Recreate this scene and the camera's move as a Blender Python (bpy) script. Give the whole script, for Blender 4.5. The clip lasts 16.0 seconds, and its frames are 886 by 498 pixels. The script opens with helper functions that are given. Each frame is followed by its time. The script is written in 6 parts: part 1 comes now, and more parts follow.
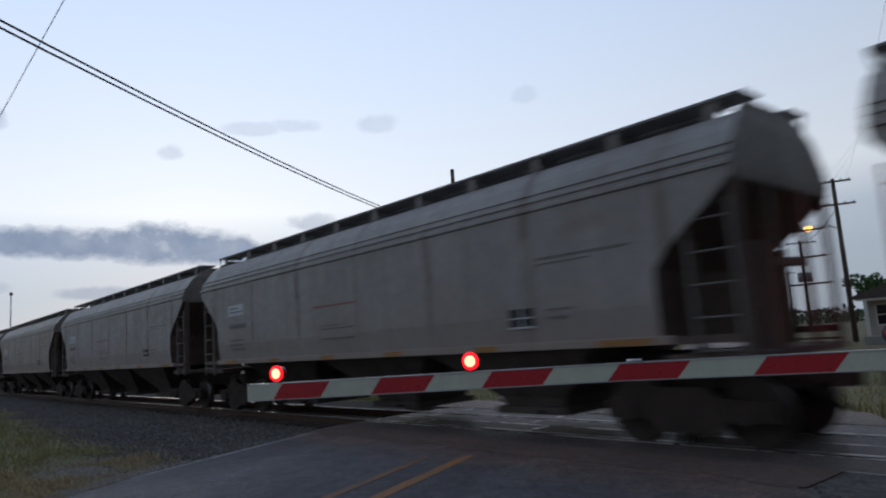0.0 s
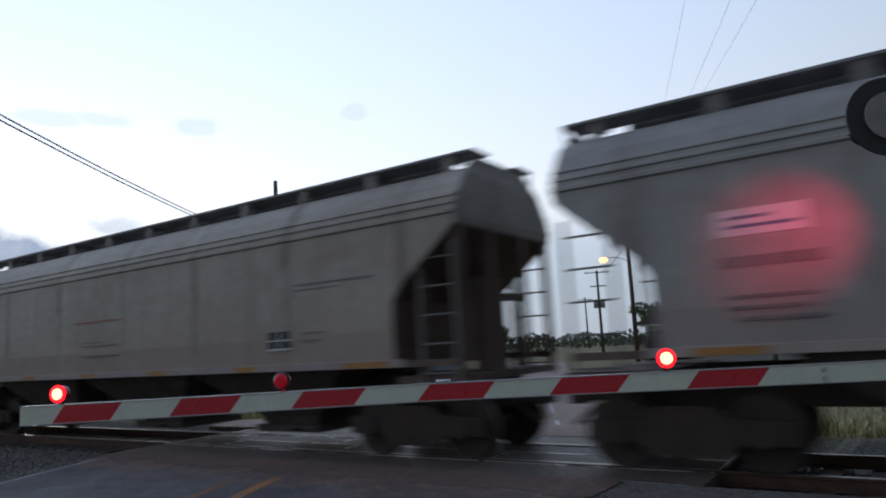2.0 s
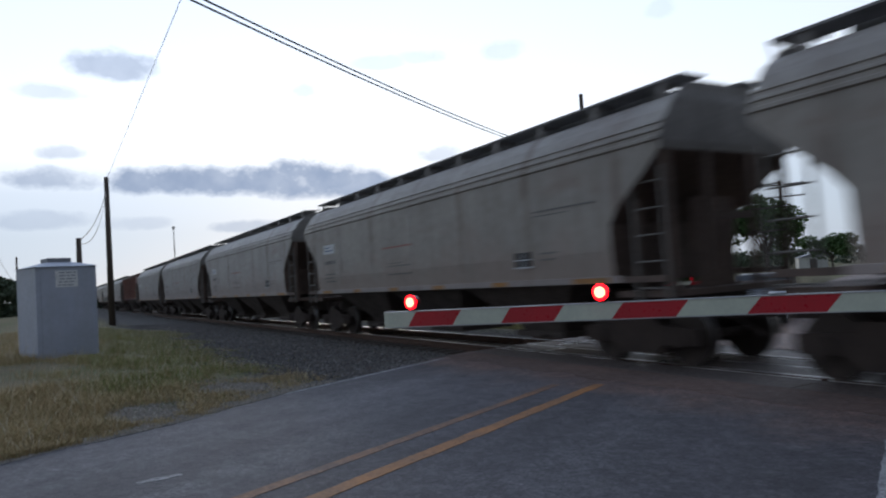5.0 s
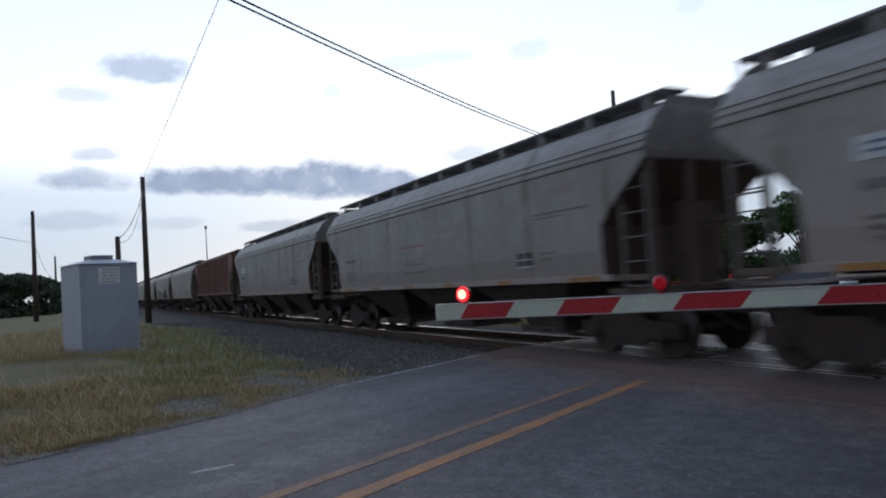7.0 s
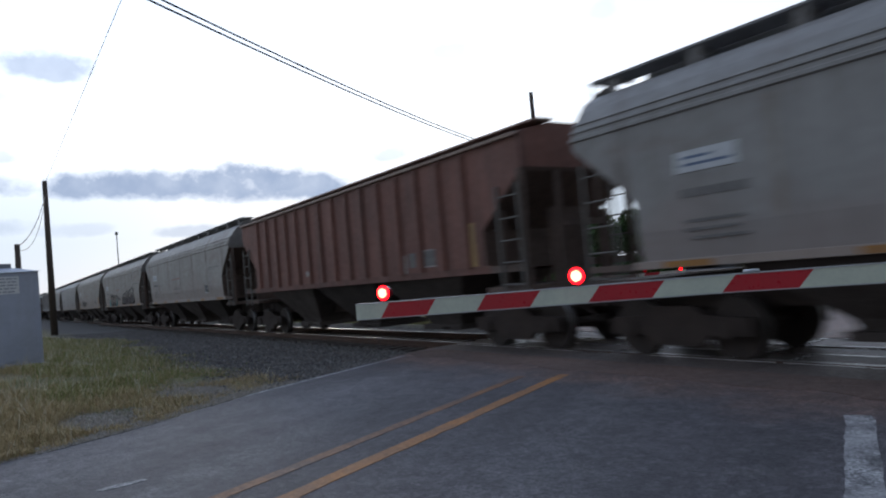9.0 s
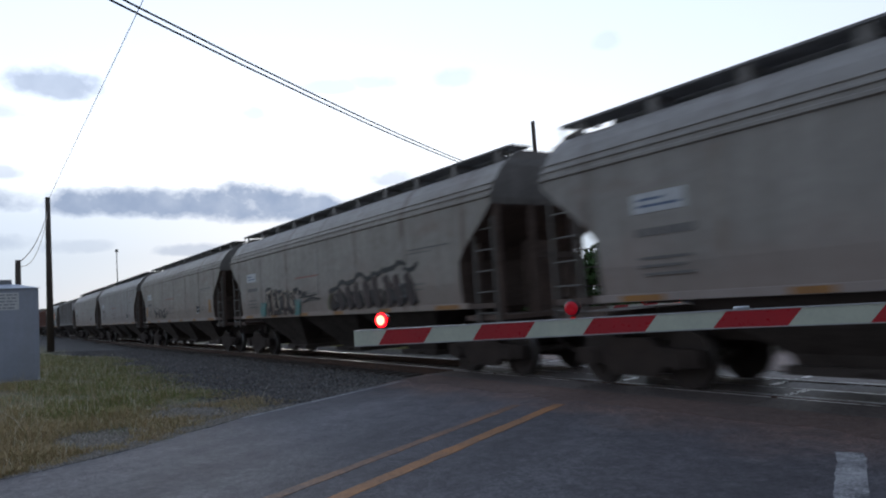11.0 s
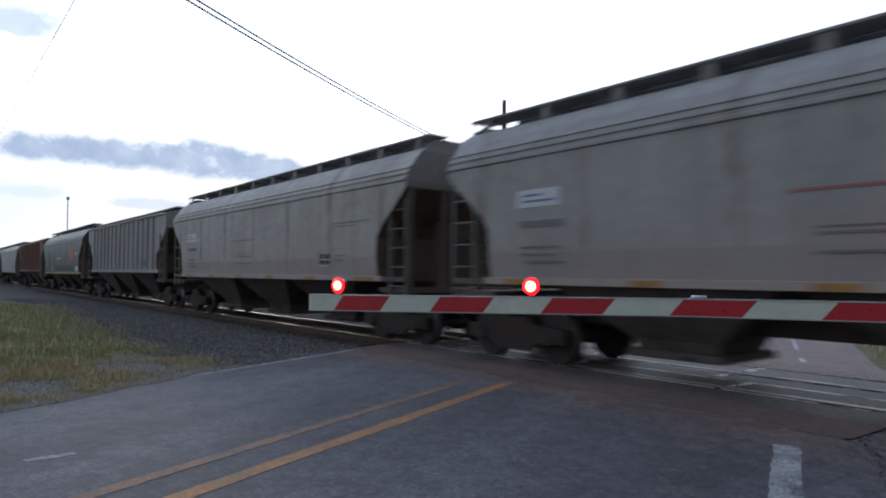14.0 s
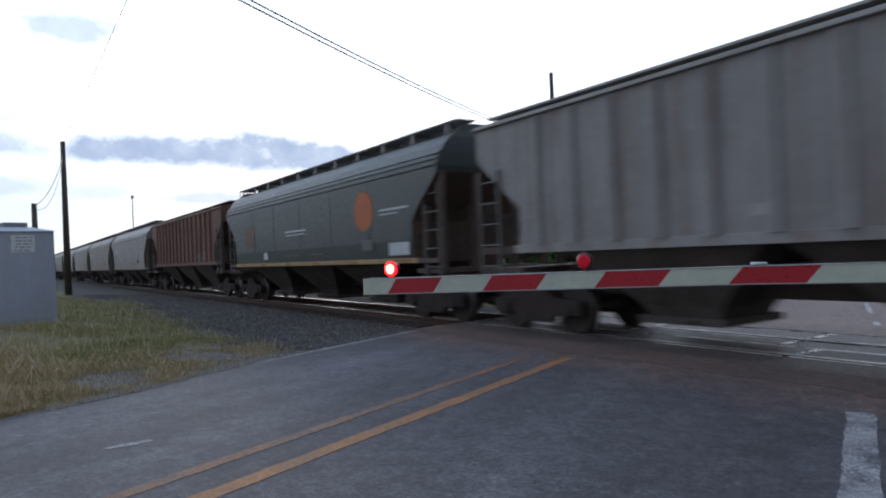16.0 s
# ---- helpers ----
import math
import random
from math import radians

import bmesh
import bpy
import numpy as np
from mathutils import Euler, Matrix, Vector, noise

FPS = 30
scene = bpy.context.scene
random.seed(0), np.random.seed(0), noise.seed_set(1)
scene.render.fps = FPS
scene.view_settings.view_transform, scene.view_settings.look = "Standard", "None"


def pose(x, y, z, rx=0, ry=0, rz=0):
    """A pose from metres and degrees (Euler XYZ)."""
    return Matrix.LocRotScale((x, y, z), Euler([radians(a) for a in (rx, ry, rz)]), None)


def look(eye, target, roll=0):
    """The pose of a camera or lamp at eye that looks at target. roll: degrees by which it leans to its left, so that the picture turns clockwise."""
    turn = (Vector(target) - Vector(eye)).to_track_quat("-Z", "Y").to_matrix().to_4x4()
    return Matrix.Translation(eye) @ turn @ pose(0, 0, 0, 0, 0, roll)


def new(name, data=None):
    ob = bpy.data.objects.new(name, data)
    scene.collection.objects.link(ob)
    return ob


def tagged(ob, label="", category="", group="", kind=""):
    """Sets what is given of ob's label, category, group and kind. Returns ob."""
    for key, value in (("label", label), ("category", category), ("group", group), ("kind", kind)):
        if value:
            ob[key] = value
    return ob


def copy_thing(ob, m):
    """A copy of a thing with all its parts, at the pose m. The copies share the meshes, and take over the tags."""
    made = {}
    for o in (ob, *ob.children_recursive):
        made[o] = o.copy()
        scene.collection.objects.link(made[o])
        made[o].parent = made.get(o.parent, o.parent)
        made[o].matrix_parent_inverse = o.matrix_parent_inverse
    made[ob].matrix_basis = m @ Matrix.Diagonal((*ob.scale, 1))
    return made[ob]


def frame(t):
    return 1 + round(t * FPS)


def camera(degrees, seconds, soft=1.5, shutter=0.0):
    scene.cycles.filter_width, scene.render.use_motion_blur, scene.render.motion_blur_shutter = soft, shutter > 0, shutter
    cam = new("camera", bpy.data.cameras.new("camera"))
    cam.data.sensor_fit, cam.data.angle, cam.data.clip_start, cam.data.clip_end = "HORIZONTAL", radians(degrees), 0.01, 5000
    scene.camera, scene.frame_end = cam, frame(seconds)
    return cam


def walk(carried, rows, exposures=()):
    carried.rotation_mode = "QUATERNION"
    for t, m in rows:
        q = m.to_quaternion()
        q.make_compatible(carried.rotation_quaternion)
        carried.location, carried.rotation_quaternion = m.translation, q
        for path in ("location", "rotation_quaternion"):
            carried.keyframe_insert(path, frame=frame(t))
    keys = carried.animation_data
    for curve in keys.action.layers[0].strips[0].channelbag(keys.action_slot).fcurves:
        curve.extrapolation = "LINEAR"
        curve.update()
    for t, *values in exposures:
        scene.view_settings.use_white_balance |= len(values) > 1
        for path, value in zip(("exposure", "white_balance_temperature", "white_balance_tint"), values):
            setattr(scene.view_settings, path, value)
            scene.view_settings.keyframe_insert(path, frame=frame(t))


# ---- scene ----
SECONDS = 16.0
cam = camera(66.6, 16.0, soft=2.0, shutter=0.42)
PATH = [
    (0, (0.037, 0.788, 1.488), (-0.631, 2.655, 1.756), -3.9),
    (0.5, (0.083, 0.772, 1.497), (-0.489, 2.669, 1.765), -3.0),
    (1, (0.105, 0.762, 1.492), (-0.323, 2.697, 1.768), -2.8),
    (1.5, (0.091, 0.761, 1.498), (-0.177, 2.723, 1.779), -2.9),
    (2, (0.059, 0.795, 1.5), (-0.095, 2.769, 1.787), -3.1),
    (2.5, (0.063, 0.786, 1.505), (-0.191, 2.747, 1.81), -3.1),
    (3, (0.058, 0.757, 1.5), (-0.394, 2.685, 1.784), -2.8),
    (3.2, (0.039, 0.736, 1.508), (-0.602, 2.615, 1.746), -2.4),
    (3.5, (0.032, 0.695, 1.504), (-0.806, 2.499, 1.708), -2.0),
    (4, (0.008, 0.712, 1.504), (-0.921, 2.478, 1.637), -2.6),
    (4.5, (0.018, 0.729, 1.502), (-0.937, 2.484, 1.603), -3.6),
    (5, (0.048, 0.756, 1.496), (-0.978, 2.471, 1.583), -3.7),
    (5.2, (0.063, 0.744, 1.495), (-0.993, 2.441, 1.577), -3.5),
    (7.3, (-0.146, 0.672, 1.452), (-1.241, 2.343, 1.54), -3.7),
    (7.5, (-0.151, 0.682, 1.452), (-1.231, 2.364, 1.536), -4.1),
    (8, (-0.173, 0.723, 1.43), (-1.175, 2.452, 1.517), -4.4),
    (8.5, (-0.137, 0.721, 1.428), (-1.091, 2.478, 1.505), -4.9),
    (9, (-0.124, 0.734, 1.424), (-1.026, 2.518, 1.501), -5.1),
    (9.5, (-0.136, 0.718, 1.445), (-1.035, 2.501, 1.55), -5.1),
    (9.7, (-0.128, 0.683, 1.442), (-1.059, 2.446, 1.593), -4.9),
    (11.8, (-0.055, 0.647, 1.459), (-0.905, 2.452, 1.598), -2.4),
    (12, (-0.076, 0.674, 1.436), (-0.922, 2.481, 1.573), -2.0),
    (12.5, (-0.108, 0.685, 1.431), (-1.022, 2.46, 1.54), -1.2),
    (13, (-0.118, 0.723, 1.432), (-1.018, 2.507, 1.518), -0.3),
    (13.5, (-0.126, 0.721, 1.428), (-0.94, 2.545, 1.517), 0.4),
    (14, (-0.116, 0.719, 1.427), (-0.909, 2.554, 1.498), 0.3),
    (14.5, (-0.109, 0.712, 1.42), (-0.982, 2.511, 1.47), -0.4),
    (15, (-0.109, 0.711, 1.416), (-1.052, 2.475, 1.448), -0.8),
    (15.5, (-0.103, 0.704, 1.417), (-1.059, 2.46, 1.429), -1.1),
    (16, (-0.093, 0.731, 1.43), (-1.031, 2.497, 1.443), -2.5),
]
EXPOSURES = [(0, -0.22), (0.5, -0.08), (1, -0.04), (1.5, 0.02), (2, 0.14), (2.5, 0.12), (3, 0.0), (3.5, 0.03), (4, 0.05), (5, 0.2), (7.5, 0.2), (9, 0.41), (9.7, 0.42), (11.8, 0.15), (12.2, 0.25), (12.6, 0.38), (14, 0.55), (16, 0.63)]
walk(cam, [(t, look(eye, target, roll)) for t, eye, target, roll in PATH], exposures=EXPOSURES)

# ---- the lie of the land: track heading and helpers ----
AZ = radians(61.3)
D = Vector((-math.sin(AZ), math.cos(AZ), 0))     # along the track, towards the train's tail
N = Vector((math.cos(AZ), math.sin(AZ), 0))      # across the track, away from the camera
TRACK_TURN = 90 + 61.3
LC, RAIL = 10.4, -0.17                           # track centre, rail top
PITCH, SPEED, GAP0 = 18.12, 17.52, 21.62           # car spacing, train speed, gap behind car 0 at the start


def track_point(s, l, z=0.0):
    return D * s + N * l + Vector((0, 0, z))


def smooth(v, a, b):
    u = min(1.0, max(0.0, (v - a) / (b - a)))
    return u * u * (3 - 2 * u)


def at_bearing(az, dist, z=0.0):
    a = radians(az)
    return Vector((-0.04 - dist * math.sin(a), 0.71 + dist * math.cos(a), z))


def road_z(x, y):
    l = N.x * x + N.y * y
    return -0.02 * min(8.5, max(0.0, l)) - 0.3 * smooth(l, 12.5, 18.0) - 0.38 * smooth(l, 13.0, 20.5) * (1 - smooth(l, 30.0, 60.0))


def on_road(x, y):
    if y > 13.0:
        return -7.8 + 0.15 * max(0, y - 17.9) < x < 2.9 + 0.06 * max(0, y - 13.7) and y < 75
    return -7.05 - 0.37 * smooth(y, 6.2, 8.8) < x < 0.95


def ground_z(x, y):
    l = N.x * x + N.y * y
    z = road_z(x, y)
    left = smooth(-x, 8.0, 13.0) * (1 - smooth(l, 2.0, 5.0))
    z += 0.20 * left
    if not on_road(x, y):
        near = min(abs(x + 7.2), abs(x - 0.95))
        z -= 0.006 * (1 - smooth(l, 10, 12))
        z -= 0.10 * smooth(l, 4.0, 7.0) * (1 - smooth(l, 14, 18)) * smooth(near, 0, 1.0)
        z += 0.03 * noise.noise((x * 0.35, y * 0.35, 0)) * smooth(near, 0, 1.5)
    return z


# ---- world, sun ----
world = bpy.data.worlds.new("evening_sky")
scene.world = world
world.use_nodes = True
wt = world.node_tree
wt.nodes.clear()


def wmath(op, a, b=None, c=None, clamp=False):
    nd = wt.nodes.new("ShaderNodeMath")
    nd.operation, nd.use_clamp = op, clamp
    for i, v in enumerate((a, b, c)):
        if v is None:
            continue
        if isinstance(v, (int, float)):
            nd.inputs[i].default_value = v
        else:
            wt.links.new(v, nd.inputs[i])
    return nd.outputs[0]


SUN_AZ, SUN_EL = 40.0, 9.0                       # bearing left of the road, elevation
sky = wt.nodes.new("ShaderNodeTexSky")
sky.sky_type, sky.sun_disc = "NISHITA", False
sky.sun_elevation, sky.sun_rotation = radians(SUN_EL), radians(-SUN_AZ)
sky.altitude, sky.air_density, sky.dust_density, sky.ozone_density = 100, 1.0, 0.6, 1.4
coord = wt.nodes.new("ShaderNodeTexCoord")
sep = wt.nodes.new("ShaderNodeSeparateXYZ")
wt.links.new(coord.outputs["Generated"], sep.inputs[0])
az_deg = wmath("MULTIPLY", wmath("ARCTAN2", wmath("MULTIPLY", sep.outputs[0], -1.0), sep.outputs[1]), 57.2958)
el_deg = wmath("MULTIPLY", wmath("ARCSINE", sep.outputs[2]), 57.2958)
fine = wt.nodes.new("ShaderNodeTexNoise")
fine.inputs["Scale"].default_value, fine.inputs["Detail"].default_value, fine.inputs["Roughness"].default_value = 26.0, 7.0, 0.62
drawn = wt.nodes.new("ShaderNodeMapping")         # cloud edges drawn out along the horizon
drawn.inputs["Scale"].default_value = (0.8, 0.8, 1.15)
wt.links.new(coord.outputs["Generated"], drawn.inputs[0])
wt.links.new(drawn.outputs[0], fine.inputs["Vector"])
ragged = wmath("MULTIPLY", wmath("SUBTRACT", fine.outputs[0], 0.48), 3.0)
# clouds: bearing, elevation, half width, half height (degrees), density
CLOUDS = [(52.0, 8.9, 6.0, 1.35, 1.0), (46.0, 8.8, 8.0, 1.3, 1.0), (42.0, 8.7, 5.0, 1.75, 1.0), (38.0, 8.2, 3.8, 1.35, 0.95), (60.4, 9.0, 3.4, 1.0, 0.75), (60.2, 11.0, 1.8, 0.6, 0.5),
          (56.6, 17.5, 3.2, 1.3, 0.7), (60.8, 15.3, 2.4, 0.6, 0.35), (46.8, 5.2, 3.0, 0.6, 0.5), (55.5, 5.7, 3.0, 0.6, 0.3), (61.5, 6.0, 4.0, 0.8, 0.4),
          (41.8, 16.1, 1.0, 0.75, 0.32), (35.5, 18.1, 2.3, 0.6, 0.25), (31.5, 18.4, 2.0, 0.6, 0.25), (24.7, 18.4, 1.8, 0.9, 0.25), (11.6, 19.8, 1.2, 0.8, 0.18), (30.6, 10.5, 1.9, 0.8, 0.5),
          (75.0, 8.0, 7.0, 1.8, 0.5), (90.0, 13.0, 9.0, 2.0, 0.7), (-120.0, 14.0, 14.0, 3.0, 0.6), (160.0, 10.0, 12.0, 2.5, 0.6)]
cover = None
for ca, ce, cw, ch, dens in CLOUDS:
    u = wmath("DIVIDE", wmath("SUBTRACT", az_deg, ca), cw)
    v = wmath("DIVIDE", wmath("SUBTRACT", el_deg, ce), ch)
    v = wmath("MAXIMUM", v, wmath("MULTIPLY", v, -1.35))
    r2 = wmath("ADD", wmath("MULTIPLY", u, u), wmath("MULTIPLY", v, v))
    m = wmath("MULTIPLY", wmath("ADD", wmath("SUBTRACT", 1.3, r2), ragged), 1.0, clamp=True)
    m = wmath("MULTIPLY", m, dens)
    cover = m if cover is None else wmath("MAXIMUM", cover, m)
# pale evening haze: whiter low down, bluer above
rise = wmath("POWER", wmath("DIVIDE", wmath("MAXIMUM", el_deg, 0.0), 90.0), 0.55, clamp=True)
veil = wt.nodes.new("ShaderNodeValToRGB")
veil.color_ramp.elements[0].color, veil.color_ramp.elements[1].color = (2.5, 3.0, 3.75, 1), (2.7, 3.6, 5.5, 1)
mid = veil.color_ramp.elements.new(0.5)
mid.color = (4.6, 5.5, 7.1, 1)
hem = veil.color_ramp.elements.new(0.2)
hem.color = (3.0, 3.5, 4.25, 1)
under = veil.color_ramp.elements.new(0.265)
under.color = (3.6, 4.1, 4.9, 1)
low = veil.color_ramp.elements.new(0.32)
low.color = (5.6, 6.0, 6.6, 1)
wt.links.new(rise, veil.inputs[0])
pale = wt.nodes.new("ShaderNodeMixRGB")
pale.inputs[0].default_value = 0.93
# the sunset side is brighter than the sky behind
toward = wmath("ADD", wmath("MULTIPLY", sep.outputs[0], -math.sin(radians(SUN_AZ))), wmath("MULTIPLY", sep.outputs[1], math.cos(radians(SUN_AZ))))
glow = wmath("MULTIPLY_ADD", wmath("POWER", wmath("MULTIPLY_ADD", toward, 0.5, 0.5, clamp=True), 1.6), 1.25, 0.30)
lit_veil = wt.nodes.new("ShaderNodeVectorMath")
lit_veil.operation = "SCALE"
wt.links.new(veil.outputs[0], lit_veil.inputs[0])
wt.links.new(glow, lit_veil.inputs["Scale"])
wt.links.new(sky.outputs[0], pale.inputs[1])
wt.links.new(lit_veil.outputs[0], pale.inputs[2])
mixed = wt.nodes.new("ShaderNodeMixRGB")
puff = wt.nodes.new("ShaderNodeTexNoise")
puff.inputs["Scale"].default_value, puff.inputs["Detail"].default_value = 30.0, 5.0
wt.links.new(coord.outputs["Generated"], puff.inputs["Vector"])
wt.links.new(wmath("MULTIPLY", cover, wmath("MULTIPLY_ADD", puff.outputs[0], 0.5, 0.68), clamp=True), mixed.inputs[0])
wt.links.new(pale.outputs[0], mixed.inputs[1])
mixed.inputs[2].default_value = (2.45, 3.05, 4.25, 1)
bg = wt.nodes.new("ShaderNodeBackground")
bg.inputs[1].default_value = 0.12
wt.links.new(mixed.outputs[0], bg.inputs[0])
wout = wt.nodes.new("ShaderNodeOutputWorld")
wt.links.new(bg.outputs[0], wout.inputs[0])

sun = new("sun", bpy.data.lights.new("sun", "SUN"))
sun.data.energy, sun.data.angle, sun.data.color = 0.5, radians(14), (1.0, 0.93, 0.84)
sun.matrix_world = look(at_bearing(SUN_AZ, 200, 200 * math.tan(radians(SUN_EL))), (0, 0, 0))


# ---- materials ----
def mat(name, col, rough=0.7, metal=0.0, col2=None, scale=3.0, bump=0.0, bump_scale=60.0, spec=0.5, rnd=0.0, streak=0.0, streak_col=(0.06, 0.05, 0.04), stretch=(1, 1, 1), emit=None, emit_strength=0.0, detail=6.0, speckle=0.0, speckle_scale=38.0, seam=0.0, tint=0.0):
    m = bpy.data.materials.new(name)
    m.use_nodes = True
    nt = m.node_tree
    p = nt.nodes["Principled BSDF"]
    p.inputs["Roughness"].default_value, p.inputs["Metallic"].default_value = rough, metal
    p.inputs["Specular IOR Level"].default_value = spec
    p.inputs["Base Color"].default_value = (*col, 1)
    tc = nt.nodes.new("ShaderNodeTexCoord")
    out = None
    if col2 is not None:
        mp = nt.nodes.new("ShaderNodeMapping")
        mp.inputs["Scale"].default_value = stretch
        nt.links.new(tc.outputs["Object"], mp.inputs[0])
        a = nt.nodes.new("ShaderNodeTexNoise")
        a.inputs["Scale"].default_value, a.inputs["Detail"].default_value, a.inputs["Roughness"].default_value = scale, detail, 0.65
        nt.links.new(mp.outputs[0], a.inputs["Vector"])
        b = nt.nodes.new("ShaderNodeTexNoise")
        b.inputs["Scale"].default_value, b.inputs["Detail"].default_value = scale * 11, 3
        nt.links.new(mp.outputs[0], b.inputs["Vector"])
        mx = nt.nodes.new("ShaderNodeMath")
        mx.operation = "MULTIPLY_ADD"
        nt.links.new(b.outputs[0], mx.inputs[0])
        mx.inputs[1].default_value = 0.4
        nt.links.new(a.outputs[0], mx.inputs[2])
        ramp = nt.nodes.new("ShaderNodeMapRange")
        ramp.inputs[1].default_value, ramp.inputs[2].default_value = 0.52, 0.88
        nt.links.new(mx.outputs[0], ramp.inputs[0])
        mix = nt.nodes.new("ShaderNodeMixRGB")
        nt.links.new(ramp.outputs[0], mix.inputs[0])
        mix.inputs[1].default_value, mix.inputs[2].default_value = (*col, 1), (*col2, 1)
        out = mix.outputs[0]
        rr = nt.nodes.new("ShaderNodeMapRange")
        rr.inputs[1].default_value, rr.inputs[2].default_value, rr.inputs[3].default_value, rr.inputs[4].default_value = 0.3, 0.7, max(0.05, rough - 0.1), min(1, rough + 0.1)
        nt.links.new(b.outputs[0], rr.inputs[0])
        nt.links.new(rr.outputs[0], p.inputs["Roughness"])
    if streak > 0:
        mp2 = nt.nodes.new("ShaderNodeMapping")
        mp2.inputs["Scale"].default_value = (3.2, 3.2, 0.22)
        nt.links.new(tc.outputs["Object"], mp2.inputs[0])
        oi0 = nt.nodes.new("ShaderNodeObjectInfo")
        shift = nt.nodes.new("ShaderNodeVectorMath")
        shift.operation = "MULTIPLY_ADD"
        nt.links.new(oi0.outputs["Random"], shift.inputs[0])
        shift.inputs[1].default_value = (37, 11, 5)
        nt.links.new(mp2.outputs[0], shift.inputs[2])
        s1 = nt.nodes.new("ShaderNodeTexNoise")
        s1.inputs["Scale"].default_value, s1.inputs["Detail"].default_value, s1.inputs["Roughness"].default_value = 1.1, 7, 0.7
        nt.links.new(shift.outputs[0], s1.inputs["Vector"])
        sr = nt.nodes.new("ShaderNodeMapRange")
        sr.inputs[1].default_value, sr.inputs[2].default_value, sr.inputs[4].default_value = 0.45, 0.75, streak
        nt.links.new(s1.outputs[0], sr.inputs[0])
        mix2 = nt.nodes.new("ShaderNodeMixRGB")
        nt.links.new(sr.outputs[0], mix2.inputs[0])
        if out is None:
            mix2.inputs[1].default_value = (*col, 1)
        else:
            nt.links.new(out, mix2.inputs[1])
        mix2.inputs[2].default_value = (*streak_col, 1)
        out = mix2.outputs[0]
    if seam > 0:
        g = Graph(nt)
        x, y, z = g.xyz()
        near = g.ramp(g.math("ABSOLUTE", g.math("SUBTRACT", g.math("FRACT", g.math("MULTIPLY_ADD", x, 1 / 2.45, 20.5)), 0.5)), 0.0, 0.085, 1.0, 0.0)
        run = g.ramp(g.noise((1.6, 0.2, 0.5), 1.6, 5), 0.40, 0.66)
        out = g.mix(g.math("MULTIPLY", g.math("MULTIPLY", near, run), seam), out, (0.13, 0.085, 0.065))
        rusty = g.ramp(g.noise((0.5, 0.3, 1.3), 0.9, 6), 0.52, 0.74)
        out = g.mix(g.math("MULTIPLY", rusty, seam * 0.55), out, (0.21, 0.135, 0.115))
        # uneven reddish-brown tint, stronger towards the bottom of the sides
        brown_tint = g.ramp(g.math("ADD", z, g.math("MULTIPLY_ADD", g.noise((0.6, 0.3, 0.8), 1.4, 6), 2.4, -1.2)), 1.5, 2.8, 0.7, 0.0)
        out = g.mix(g.math("MULTIPLY", brown_tint, seam), out, (0.335, 0.255, 0.228))
    if tint > 0:
        g2 = Graph(nt)
        oi2 = nt.nodes.new("ShaderNodeObjectInfo")
        which = g2.math("FRACT", g2.math("MULTIPLY", oi2.outputs["Random"], 7.31))
        hue = g2.mix(which, (0.95, 0.99, 1.03), (1.06, 1.0, 0.90))
        tn = nt.nodes.new("ShaderNodeMixRGB")
        tn.blend_type = "MULTIPLY"
        tn.inputs[0].default_value = tint
        nt.links.new(out, tn.inputs[1])
        nt.links.new(hue, tn.inputs[2])
        out = tn.outputs[0]
    if rnd > 0:
        oi = nt.nodes.new("ShaderNodeObjectInfo")
        hs = nt.nodes.new("ShaderNodeHueSaturation")
        mr = nt.nodes.new("ShaderNodeMapRange")
        mr.inputs[3].default_value, mr.inputs[4].default_value = 1 - rnd, 1 + rnd
        nt.links.new(oi.outputs["Random"], mr.inputs[0])
        nt.links.new(mr.outputs[0], hs.inputs["Value"])
        if out is None:
            hs.inputs["Color"].default_value = (*col, 1)
        else:
            nt.links.new(out, hs.inputs["Color"])
        out = hs.outputs[0]
    if speckle > 0 and out is not None:
        sp = nt.nodes.new("ShaderNodeTexNoise")
        sp.inputs["Scale"].default_value, sp.inputs["Detail"].default_value, sp.inputs["Roughness"].default_value = speckle_scale, 4, 0.7
        nt.links.new(tc.outputs["Object"], sp.inputs["Vector"])
        wide = nt.nodes.new("ShaderNodeTexNoise")
        wide.inputs["Scale"].default_value, wide.inputs["Detail"].default_value = 0.8, 5
        nt.links.new(tc.outputs["Object"], wide.inputs["Vector"])
        wr = nt.nodes.new("ShaderNodeMapRange")
        wr.inputs[1].default_value, wr.inputs[2].default_value, wr.inputs[3].default_value, wr.inputs[4].default_value = 0.4, 0.62, 0.25, 1.0
        nt.links.new(wide.outputs[0], wr.inputs[0])
        sr2 = nt.nodes.new("ShaderNodeMapRange")
        sr2.inputs[1].default_value, sr2.inputs[2].default_value, sr2.inputs[3].default_value, sr2.inputs[4].default_value = 0.38, 0.68, -speckle, speckle
        nt.links.new(sp.outputs[0], sr2.inputs[0])
        am = nt.nodes.new("ShaderNodeMath")
        am.operation = "MULTIPLY_ADD"
        nt.links.new(sr2.outputs[0], am.inputs[0])
        nt.links.new(wr.outputs[0], am.inputs[1])
        am.inputs[2].default_value = 1.0
        hv = nt.nodes.new("ShaderNodeHueSaturation")
        nt.links.new(am.outputs[0], hv.inputs["Value"])
        nt.links.new(out, hv.inputs["Color"])
        out = hv.outputs[0]
    if out is not None:
        nt.links.new(out, p.inputs["Base Color"])
